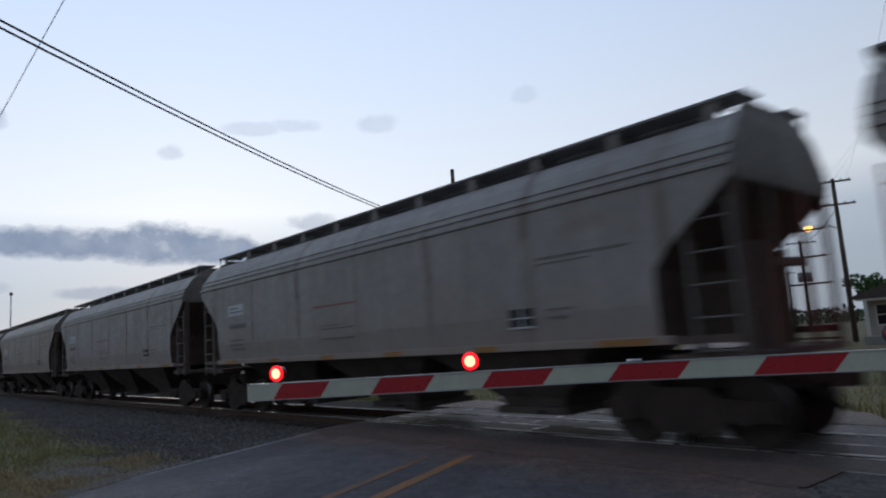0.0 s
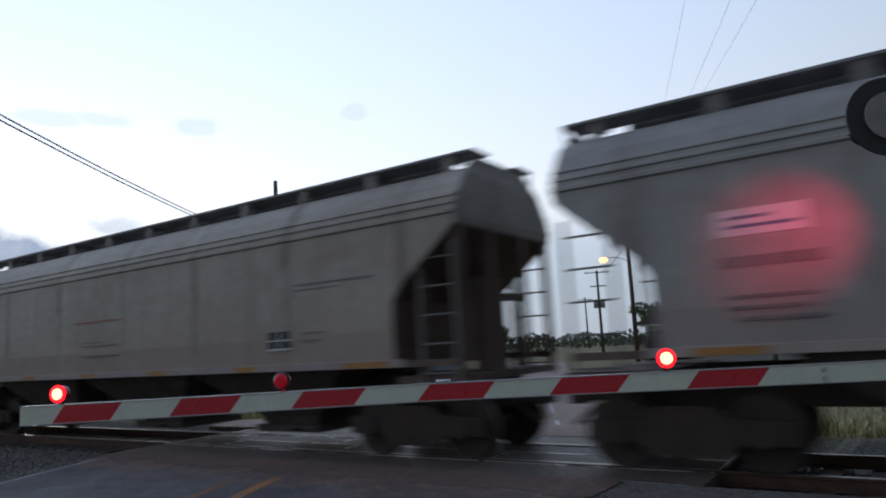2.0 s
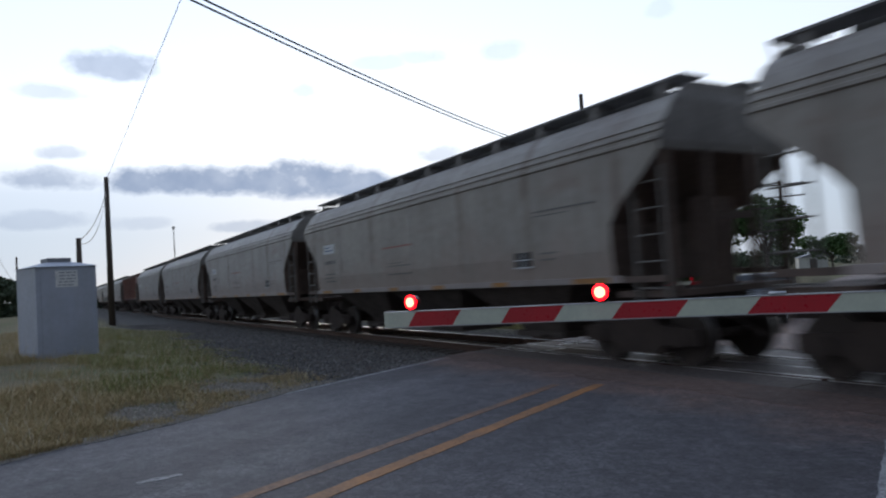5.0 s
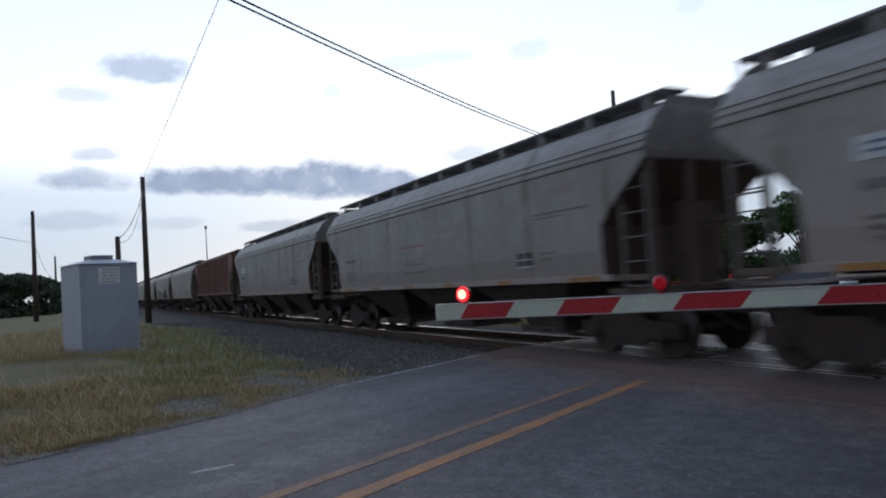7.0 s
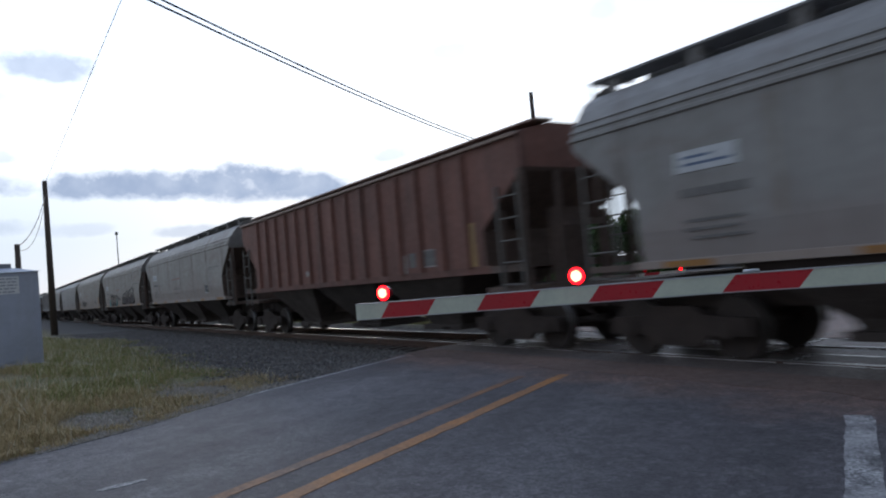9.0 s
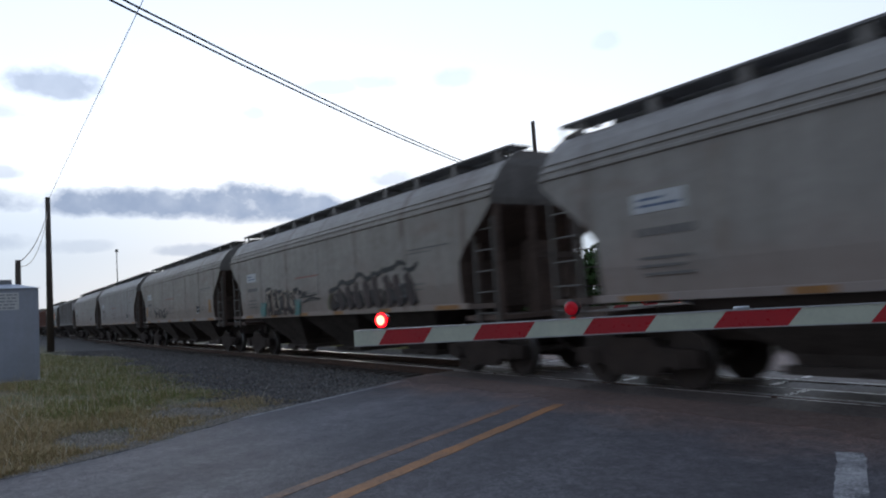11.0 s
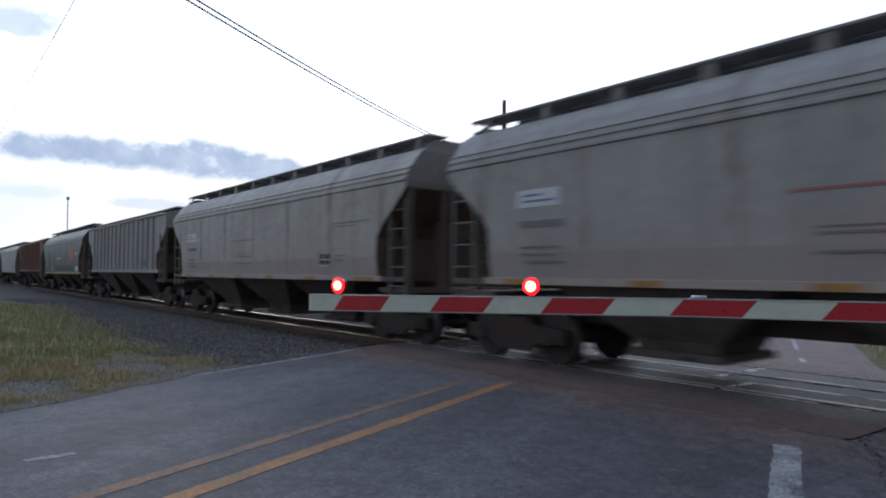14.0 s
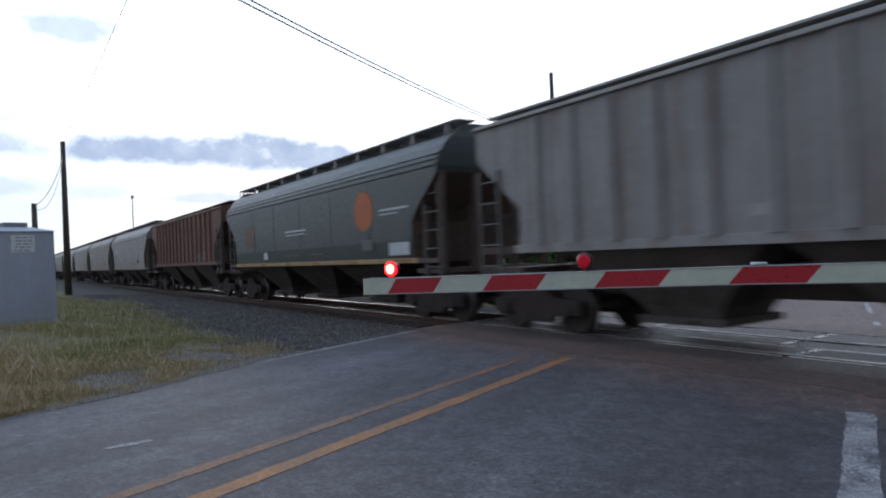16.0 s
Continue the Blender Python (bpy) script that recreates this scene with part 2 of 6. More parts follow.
    if bump > 0:
        bn = nt.nodes.new("ShaderNodeTexNoise")
        bn.inputs["Scale"].default_value, bn.inputs["Detail"].default_value = bump_scale, 5
        nt.links.new(tc.outputs["Object"], bn.inputs["Vector"])
        bp = nt.nodes.new("ShaderNodeBump")
        bp.inputs["Strength"].default_value, bp.inputs["Distance"].default_value = bump, 0.02
        nt.links.new(bn.outputs[0], bp.inputs["Height"])
        nt.links.new(bp.outputs[0], p.inputs["Normal"])
    if emit:
        p.inputs["Emission Color"].default_value = (*emit, 1)
        p.inputs["Emission Strength"].default_value = emit_strength
    return m


class Graph:
    """Short hand for node maths in one material."""
    def __init__(self, nt):
        self.nt = nt
        self.tc = nt.nodes.new("ShaderNodeTexCoord")

    def put(self, socket, v):
        if isinstance(v, (int, float)):
            socket.default_value = v
        elif isinstance(v, tuple):
            socket.default_value = (*v, 1) if len(v) == 3 and len(socket.default_value) == 4 else v
        else:
            self.nt.links.new(v, socket)

    def math(self, op, a, b=None, c=None):
        nd = self.nt.nodes.new("ShaderNodeMath")
        nd.operation = op
        for i, v in enumerate((a, b, c)):
            if v is not None:
                self.put(nd.inputs[i], v)
        return nd.outputs[0]

    def xyz(self):
        nd = self.nt.nodes.new("ShaderNodeSeparateXYZ")
        self.nt.links.new(self.tc.outputs["Object"], nd.inputs[0])
        return nd.outputs

    def noise(self, stretch, scale, detail=5.0, rough=0.6):
        mp = self.nt.nodes.new("ShaderNodeMapping")
        mp.inputs["Scale"].default_value = stretch
        self.nt.links.new(self.tc.outputs["Object"], mp.inputs[0])
        nd = self.nt.nodes.new("ShaderNodeTexNoise")
        nd.inputs["Scale"].default_value, nd.inputs["Detail"].default_value, nd.inputs["Roughness"].default_value = scale, detail, rough
        self.nt.links.new(mp.outputs[0], nd.inputs["Vector"])
        return nd.outputs[0]

    def ramp(self, v, a, b, c=0.0, d=1.0):
        nd = self.nt.nodes.new("ShaderNodeMapRange")
        nd.interpolation_type = "SMOOTHSTEP"
        for i, w in enumerate((v, a, b, c, d)):
            self.put(nd.inputs[i], w)
        return nd.outputs[0]

    def mix(self, f, a, b):
        nd = self.nt.nodes.new("ShaderNodeMixRGB")
        for i, w in enumerate((f, a, b)):
            self.put(nd.inputs[i], w)
        return nd.outputs[0]

    def across(self):
        x, y, z = self.xyz()
        return self.math("MULTIPLY_ADD", x, N.x, self.math("MULTIPLY", y, N.y))

    def finish(self, p, col, rough, bumps):
        """Base colour, roughness and stacked bumps (height, strength, distance)."""
        self.put(p.inputs["Base Color"], col)
        self.put(p.inputs["Roughness"], rough)
        last = None
        for h, st, dist in bumps:
            b = self.nt.nodes.new("ShaderNodeBump")
            b.inputs["Strength"].default_value, b.inputs["Distance"].default_value = st, dist
            self.nt.links.new(h, b.inputs["Height"])
            if last is not None:
                self.nt.links.new(last, b.inputs["Normal"])
            last = b.outputs[0]
        if last is not None:
            self.nt.links.new(last, p.inputs["Normal"])


def fresh(name, spec=0.5):
    m = bpy.data.materials.new(name)
    m.use_nodes = True
    p = m.node_tree.nodes["Principled BSDF"]
    p.inputs["Specular IOR Level"].default_value = spec
    return m, Graph(m.node_tree), p


def asphalt_mat():
    """Worn asphalt: pale wheel tracks, a darker lane, dusty rust-brown near the rails."""
    m, g, p = fresh("asphalt")
    x, y, z = g.xyz()
    l = g.across()
    fine = g.noise((1, 1, 1), 38, 4, 0.8)
    mid = g.noise((1, 0.8, 1), 4.5, 6, 0.7)
    wide = g.noise((1, 0.3, 1), 0.55, 6)
    col = g.mix(g.ramp(wide, 0.35, 0.68), (0.060, 0.054, 0.060), (0.102, 0.094, 0.103))
    lane = g.ramp(g.math("MULTIPLY_ADD", g.noise((1, 0.5, 1), 1.3, 6), 1.3, x), -1.95, -1.2)
    col = g.mix(g.math("MULTIPLY", lane, 0.5), col, (0.078, 0.071, 0.078))
    for x0, w, amount in ((-6.0, 0.45, 0.38), (-4.62, 0.4, 0.5), (-1.95, 0.42, 0.65), (0.55, 0.3, 0.35)):
        d = g.math("DIVIDE", g.math("SUBTRACT", x, x0), w)
        near = g.math("EXPONENT", g.math("MULTIPLY", g.math("MULTIPLY", d, d), -1.0))
        worn = g.ramp(g.noise((1.0, 0.2, 1), 0.9, 5, 0.5), 0.30, 0.72)
        grit = g.ramp(fine, 0.36, 0.62, 0.7, 1.0)
        col = g.mix(g.math("MULTIPLY", g.math("MULTIPLY", near, worn), g.math("MULTIPLY", grit, amount)), col, (0.185, 0.18, 0.186))
    brown_tint = g.ramp(g.math("ADD", l, g.math("MULTIPLY_ADD", g.noise((1, 1, 1), 0.9, 7, 0.7), 3.2, -1.6)), 6.2, 7.9)
    col = g.mix(g.math("MULTIPLY", brown_tint, 0.9), col, (0.165, 0.104, 0.084))
    stain = g.ramp(g.noise((1, 1, 1), 1.1, 7, 0.7), 0.54, 0.66)
    col = g.mix(g.math("MULTIPLY", stain, 0.42), col, (0.040, 0.038, 0.042))
    scuff = g.math("MULTIPLY", g.ramp(g.noise((1, 1, 1), 2.3, 8, 0.8), 0.54, 0.66), g.ramp(x, -3.0, -1.0))
    col = g.mix(g.math("MULTIPLY", scuff, 0.45), col, (0.17, 0.16, 0.16))
    hv = g.nt.nodes.new("ShaderNodeHueSaturation")
    g.put(hv.inputs["Color"], col)
    g.put(hv.inputs["Value"], g.math("MULTIPLY", g.ramp(fine, 0.34, 0.68, 0.42, 1.75), g.math("MULTIPLY", g.ramp(mid, 0.35, 0.65, 0.80, 1.20), g.ramp(g.noise((1, 1, 1), 13, 5, 0.85), 0.40, 0.60, 0.76, 1.26))))
    g.finish(p, hv.outputs[0], g.ramp(fine, 0.3, 0.7, 0.55, 0.8), ((fine, 0.8, 0.02), (g.noise((1, 1, 1), 90, 3), 0.4, 0.008)))
    return m


def ground_mat():
    """Dry soil that turns to grey gravel towards the track, with pale grit along the road."""
    m, g, p = fresh("dry_soil", 0.1)
    x, y, z = g.xyz()
    l = g.across()
    fine = g.noise((1, 1, 1), 22, 5, 0.75)
    col = g.mix(g.ramp(g.noise((1, 1, 1), 0.5, 6), 0.38, 0.66), (0.185, 0.155, 0.10), (0.115, 0.13, 0.06))
    col = g.mix(g.math("MULTIPLY", g.ramp(g.noise((1, 1, 1), 7.0, 6, 0.75), 0.45, 0.62), 0.6), col, (0.235, 0.19, 0.12))
    wob = g.math("MULTIPLY_ADD", g.noise((1, 1, 1), 0.75, 7, 0.65), 5.0, -2.5)
    grey = g.math("MULTIPLY", g.ramp(g.math("ADD", l, wob), 3.3, 4.9), g.ramp(l, 12.5, 14.5, 1.0, 0.0))
    grit = g.math("MULTIPLY", g.ramp(g.math("ADD", x, g.math("MULTIPLY", wob, 0.35)), -8.5, -7.5), g.ramp(x, 0.5, 3.5, 1.0, 0.3))
    stone = g.mix(g.ramp(fine, 0.36, 0.64), (0.09, 0.084, 0.079), (0.25, 0.236, 0.225))
    col = g.mix(g.math("MULTIPLY", g.math("MULTIPLY", grit, 0.8), g.ramp(l, 11, 13, 1.0, 0.0)), col, stone)
    col = g.mix(grey, col, g.mix(g.ramp(fine, 0.36, 0.64), (0.05, 0.046, 0.044), (0.145, 0.137, 0.13)))
    hv = g.nt.nodes.new("ShaderNodeHueSaturation")
    g.put(hv.inputs["Color"], col)
    g.put(hv.inputs["Value"], g.ramp(fine, 0.3, 0.7, 0.7, 1.3))
    g.finish(p, hv.outputs[0], 0.95, ((fine, 0.8, 0.03),))
    return m


def angle_mat():
    """Crossing steel: bright where wheels polish it, brown elsewhere."""
    m, g, p = fresh("worn_angle_steel")
    wear = g.ramp(g.noise((0.35, 3, 1), 2.2, 6, 0.7), 0.40, 0.54)
    p.inputs["Metallic"].default_value = 0.85
    g.finish(p, g.mix(wear, (0.05, 0.035, 0.028), (0.68, 0.67, 0.66)), g.ramp(wear, 0, 1, 0.75, 0.3), ())
    return m


def island_mat(name, cols, rough=0.9):
    m = bpy.data.materials.new(name)
    m.use_nodes = True
    nt = m.node_tree
    p = nt.nodes["Principled BSDF"]
    p.inputs["Roughness"].default_value, p.inputs["Specular IOR Level"].default_value = rough, 0.2
    g = nt.nodes.new("ShaderNodeNewGeometry")
    r = nt.nodes.new("ShaderNodeValToRGB")
    r.color_ramp.elements[0].color, r.color_ramp.elements[1].color = (*cols[0], 1), (*cols[-1], 1)
    for i, c in enumerate(cols[1:-1]):
        e = r.color_ramp.elements.new((i + 1) / (len(cols) - 1))
        e.color = (*c, 1)
    nt.links.new(g.outputs["Random Per Island"], r.inputs[0])
    nt.links.new(r.outputs[0], p.inputs["Base Color"])
    return m


M = {
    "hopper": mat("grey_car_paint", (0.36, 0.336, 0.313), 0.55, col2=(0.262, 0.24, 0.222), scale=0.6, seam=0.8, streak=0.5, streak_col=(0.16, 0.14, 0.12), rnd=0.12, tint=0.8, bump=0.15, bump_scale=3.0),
    # brown grime and the end recess's shade, both put into this colour
    "end": mat("grimy_shaded_car_end", (0.165, 0.112, 0.09), 0.8, col2=(0.085, 0.06, 0.05), scale=1.5, streak=0.5, rnd=0.15),
    "ladder": mat("ladder_paint", (0.17, 0.155, 0.14), 0.6, col2=(0.09, 0.08, 0.07), scale=3.0),
    "end_upper": mat("darker_grey_paint", (0.27, 0.25, 0.235), 0.65, col2=(0.17, 0.155, 0.145), scale=1.2, streak=0.5, streak_col=(0.08, 0.07, 0.06), rnd=0.1),
    # chord colours made paler for reflected sky; chord also serves pale labels
    "chord": mat("pale_paint_sky_lit_chord", (0.42, 0.41, 0.39), 0.5, col2=(0.28, 0.26, 0.24), scale=2.0),
    "top_rust": mat("rusty_sky_lit_chord", (0.34, 0.25, 0.20), 0.6, col2=(0.2, 0.12, 0.09), scale=2.5),
    "under": mat("underframe_grime", (0.042, 0.033, 0.029), 0.9, spec=0.2, col2=(0.07, 0.052, 0.044), scale=2.0),
    "bay": mat("hopper_bay_paint", (0.10, 0.082, 0.073), 0.85, spec=0.2, col2=(0.06, 0.048, 0.042), scale=1.5, rnd=0.3),
    "board": mat("running_board_steel", (0.24, 0.235, 0.235), 0.6, 0.2, col2=(0.15, 0.145, 0.145), scale=2.0),
    "wheel": mat("wheel_steel", (0.04, 0.031, 0.027), 0.75, 0.2, col2=(0.06, 0.042, 0.034), scale=4.0),
    "tread": mat("polished_tread", (0.22, 0.21, 0.20), 0.45, 0.9),
    "brown": mat("brown_car_paint", (0.225, 0.095, 0.07), 0.7, col2=(0.15, 0.066, 0.05), scale=0.8, streak=0.7, streak_col=(0.05, 0.035, 0.03), rnd=0.1),
    "silver": mat("faded_silver_paint", (0.345, 0.335, 0.33), 0.6, col2=(0.245, 0.23, 0.225), scale=0.8, streak=0.9, streak_col=(0.17, 0.11, 0.09), rnd=0.08),
    "green": mat("dark_green_paint", (0.035, 0.05, 0.05), 0.45, col2=(0.05, 0.06, 0.055), scale=0.8, streak=0.4, streak_col=(0.08, 0.075, 0.065)),
    "yellow_sill": mat("yellow_sill_paint", (0.50, 0.32, 0.12), 0.6, col2=(0.3, 0.2, 0.1), scale=3.0),
    "orange": mat("orange_logo_paint", (0.55, 0.13, 0.03), 0.6, col2=(0.4, 0.1, 0.03), scale=3.0),
    "orange_dim": mat("faded_orange_paint", (0.20, 0.07, 0.03), 0.6, col2=(0.08, 0.06, 0.05), scale=3.0),
    "rust_patch": mat("rusty_orange_patch", (0.30, 0.12, 0.06), 0.75, col2=(0.18, 0.08, 0.05), scale=3.0),
    "spray_cream": mat("cream_spray", (0.46, 0.39, 0.31), 0.7, col2=(0.33, 0.27, 0.21), scale=5.0),
    "reflect": mat("yellow_reflector", (0.42, 0.19, 0.03), 0.5, col2=(0.25, 0.12, 0.04), scale=5.0),
    "white_mark": mat("white_marking", (0.62, 0.64, 0.66), 0.6, col2=(0.45, 0.46, 0.47), scale=6.0),
    "notice_faint": mat("faded_print", (0.42, 0.43, 0.47), 0.7, col2=(0.3, 0.31, 0.36), scale=20.0),
    "notice_plate": mat("white_plate", (0.78, 0.78, 0.78), 0.5, col2=(0.66, 0.66, 0.66), scale=5.0),
    "notice": mat("notice_print", (0.25, 0.26, 0.3), 0.7),
    "blue_mark": mat("blue_grey_marking", (0.12, 0.16, 0.25), 0.6),
    "dark_mark": mat("dark_marking", (0.12, 0.112, 0.11), 0.7, col2=(0.2, 0.19, 0.18), scale=8.0),
    "red_mark": mat("red_marking", (0.30, 0.09, 0.075), 0.7, col2=(0.3, 0.16, 0.14), scale=8.0),
    "teal_mark": mat("teal_spray", (0.07, 0.27, 0.25), 0.7, col2=(0.2, 0.25, 0.23), scale=5.0),
    "spray_brown": mat("brown_spray", (0.065, 0.04, 0.036), 0.7, col2=(0.035, 0.026, 0.025), scale=4.0),
    "spray_tan": mat("tan_spray", (0.24, 0.17, 0.13), 0.7, col2=(0.16, 0.11, 0.09), scale=4.0),
    "spray_olive": mat("olive_spray", (0.20, 0.19, 0.08), 0.7, col2=(0.12, 0.11, 0.07), scale=4.0),
    "spray_soot": mat("black_spray", (0.05, 0.046, 0.045), 0.7, col2=(0.15, 0.135, 0.125), scale=5.0),
    "asphalt": asphalt_mat(),
    "angle": angle_mat(),
    "patch": mat("rusty_asphalt", (0.17, 0.105, 0.084), 0.8, col2=(0.115, 0.08, 0.068), scale=0.7, bump=0.8, bump_scale=60.0, speckle=0.5),
    "seal": mat("dark_asphalt_patch", (0.066, 0.068, 0.074), 0.65, col2=(0.095, 0.096, 0.10), scale=0.9, bump=0.5, bump_scale=90.0),
    "panel": mat("crossing_panel", (0.115, 0.086, 0.074), 0.65, col2=(0.072, 0.058, 0.052), scale=1.2, bump=0.3, bump_scale=40.0),
    "steel": mat("worn_steel", (0.16, 0.152, 0.148), 0.42, 0.95, col2=(0.20, 0.185, 0.175), scale=3.0),
    "rust": mat("rusty_steel", (0.10, 0.05, 0.03), 0.8, 0.2, col2=(0.06, 0.035, 0.025), scale=6.0),
    "tie": mat("weathered_tie", (0.07, 0.055, 0.045), 0.9, col2=(0.11, 0.09, 0.08), scale=6.0, stretch=(1, 6, 1)),
    "yellow": mat("worn_yellow_paint", (0.41, 0.170, 0.045), 0.7, col2=(0.20, 0.11, 0.06), scale=2.2, speckle=0.4),
    "yellow_old": mat("faded_yellow_paint", (0.27, 0.125, 0.052), 0.7, col2=(0.12, 0.08, 0.065), scale=2.0, speckle=0.5),
    "white": mat("worn_white_paint", (0.46, 0.45, 0.45), 0.7, col2=(0.11, 0.108, 0.112), scale=4.5, speckle=0.8),
    "soil": ground_mat(),
    "gravel_bed": mat("gravel_bed", (0.11, 0.10, 0.094), 0.95, spec=0.1, col2=(0.19, 0.175, 0.165), scale=9.0, bump=1.0, bump_scale=22.0, speckle=0.6, speckle_scale=20.0),
    "wood": mat("pole_wood", (0.06, 0.045, 0.035), 0.9, col2=(0.10, 0.075, 0.06), scale=2.0, stretch=(6, 6, 0.5)),
    "box": mat("white_box_paint", (0.43, 0.46, 0.55), 0.5, col2=(0.36, 0.385, 0.45), scale=0.8, streak=0.25, streak_col=(0.35, 0.33, 0.3)),
    "box_roof": mat("weathered_roof_metal", (0.33, 0.34, 0.36), 0.6, 0.2, col2=(0.22, 0.22, 0.23), scale=2.0),
    "pale_rock": mat("pale_limestone", (0.68, 0.64, 0.58), 0.85, col2=(0.5, 0.46, 0.42), scale=6.0, bump=0.3),
    "concrete": mat("concrete", (0.30, 0.29, 0.27), 0.85, col2=(0.22, 0.21, 0.2), scale=3.0, bump=0.3),
    "arm_white": mat("reflective_white_band", (0.62, 0.65, 0.53), 0.4, col2=(0.52, 0.55, 0.46), scale=4.0),
    "arm_red": mat("reflective_red_band", (0.50, 0.018, 0.03), 0.35, col2=(0.42, 0.02, 0.03), scale=4.0),
    "alu": mat("brushed_aluminium", (0.55, 0.56, 0.58), 0.4, 0.9, col2=(0.45, 0.45, 0.46), scale=5.0),
    "black": mat("matt_black_paint", (0.015, 0.015, 0.016), 0.6),
    "wire": mat("wire_sheath", (0.02, 0.02, 0.022), 0.6),
    "lamp_on": mat("lit_red_lens", (0.5, 0.01, 0.01), 0.3, emit=(1.0, 0.003, 0.008), emit_strength=5.0),
    "lamp_core": mat("lit_red_bulb", (0.8, 0.1, 0.1), 0.3, emit=(1.0, 0.19, 0.10), emit_strength=7.0),
    "lamp_off": mat("unlit_red_lens", (0.20, 0.008, 0.014), 0.2),
    "lamp_dim": mat("dim_red_lens", (0.24, 0.006, 0.016), 0.15, col2=(0.12, 0.004, 0.008), scale=25.0, emit=(1.0, 0.01, 0.04), emit_strength=0.10),
    "sodium": mat("sodium_lamp", (1, 0.6, 0.2), 0.4, emit=(1.0, 0.42, 0.10), emit_strength=6.0),
    "porch": mat("porch_lamp", (1, 0.7, 0.3), 0.4, emit=(1.0, 0.62, 0.22), emit_strength=14.0),
    "headlamp": mat("vehicle_lamp", (1, 1, 1), 0.2, emit=(1.0, 0.86, 0.65), emit_strength=12.0),
    "siding": mat("pale_house_siding", (0.42, 0.41, 0.38), 0.8, col2=(0.32, 0.31, 0.29), scale=1.0),
    "shingle": mat("brown_roof_shingle", (0.07, 0.05, 0.045), 0.9, col2=(0.10, 0.08, 0.07), scale=4.0),
    "glass": mat("dark_window_glass", (0.02, 0.02, 0.025), 0.08),
    "trim": mat("white_trim_paint", (0.6, 0.6, 0.57), 0.6),
    "car_paint": mat("dark_vehicle_paint", (0.03, 0.032, 0.036), 0.3, spec=0.6),
    "rubber": mat("tyre_rubber", (0.018, 0.018, 0.018), 0.85),
    "bark": mat("tree_bark", (0.06, 0.048, 0.038), 0.95, col2=(0.1, 0.08, 0.065), scale=5.0),
    "leaf": island_mat("tree_leaf", [(0.045, 0.085, 0.03), (0.07, 0.13, 0.045), (0.10, 0.17, 0.06), (0.08, 0.115, 0.05)]),
    # far leaves paler and greyer, with distance haze put into the colour
    "leaf_far": island_mat("far_leaf", [(0.06, 0.082, 0.055), (0.085, 0.11, 0.07), (0.11, 0.13, 0.09)]),
    "grass": island_mat("mixed_grass", [(0.38, 0.31, 0.165), (0.48, 0.37, 0.21), (0.55, 0.43, 0.26), (0.45, 0.315, 0.175), (0.32, 0.30, 0.14)]),
    "green_grass": island_mat("green_grass", [(0.15, 0.20, 0.06), (0.21, 0.25, 0.08), (0.26, 0.28, 0.105), (0.37, 0.32, 0.165)]),
    "far_grass": island_mat("far_grass", [(0.31, 0.31, 0.14), (0.39, 0.36, 0.19), (0.46, 0.41, 0.24), (0.27, 0.29, 0.115)]),
    "straw": island_mat("pale_straw", [(0.60, 0.54, 0.40), (0.70, 0.64, 0.50), (0.50, 0.44, 0.31)]),
    "grit": island_mat("pale_grit", [(0.20, 0.18, 0.155), (0.34, 0.31, 0.27), (0.26, 0.22, 0.18), (0.42, 0.39, 0.35)]),
    "stone": island_mat("ballast_stone", [(0.08, 0.075, 0.071), (0.12, 0.112, 0.106), (0.165, 0.155, 0.147), (0.125, 0.105, 0.092), (0.22, 0.21, 0.20)]),
}


# ---- mesh helpers ----
def bm_new():
    return bmesh.new()


def box(bm, x0, x1, y0, y1, z0, z1, mi=0):
    vs = [bm.verts.new(p) for p in ((x0, y0, z0), (x1, y0, z0), (x1, y1, z0), (x0, y1, z0), (x0, y0, z1), (x1, y0, z1), (x1, y1, z1), (x0, y1, z1))]
    for f in ((3, 2, 1, 0), (4, 5, 6, 7), (0, 1, 5, 4), (1, 2, 6, 5), (2, 3, 7, 6), (3, 0, 4, 7)):
        bm.faces.new([vs[i] for i in f]).material_index = mi
    return vs


def tube(bm, p, q, r0, r1=None, n=10, mi=0):
    p, q = Vector(p), Vector(q)
    r1 = r0 if r1 is None else r1
    ax = (q - p).normalized()
    up = Vector((0, 0, 1)) if abs(ax.z) < 0.9 else Vector((1, 0, 0))
    a = ax.cross(up).normalized()
    b = ax.cross(a)
    ra = [bm.verts.new(p + (a * math.cos(2 * math.pi * i / n) + b * math.sin(2 * math.pi * i / n)) * r0) for i in range(n)]
    rb = [bm.verts.new(q + (a * math.cos(2 * math.pi * i / n) + b * math.sin(2 * math.pi * i / n)) * r1) for i in range(n)]
    for i in range(n):
        j = (i + 1) % n
        f = bm.faces.new((ra[i], rb[i], rb[j], ra[j]))
        f.material_index, f.smooth = mi, n > 6
    bm.faces.new(ra).material_index = mi
    bm.faces.new(rb[::-1]).material_index = mi


def prism(bm, poly, axis, a, b, mi=0):
    """Extrude a closed outline along an axis: poly holds the two other coordinates in x, y, z order."""
    def pt(uv, w):
        c = list(uv)
        c.insert("xyz".index(axis), w)
        return bm.verts.new(c)
    va, vb = [pt(p, a) for p in poly], [pt(p, b) for p in poly]
    n = len(poly)
    bm.faces.new(va).material_index = mi
    bm.faces.new(vb[::-1]).material_index = mi
    for i in range(n):
        j = (i + 1) % n
        bm.faces.new((va[j], va[i], vb[i], vb[j])).material_index = mi


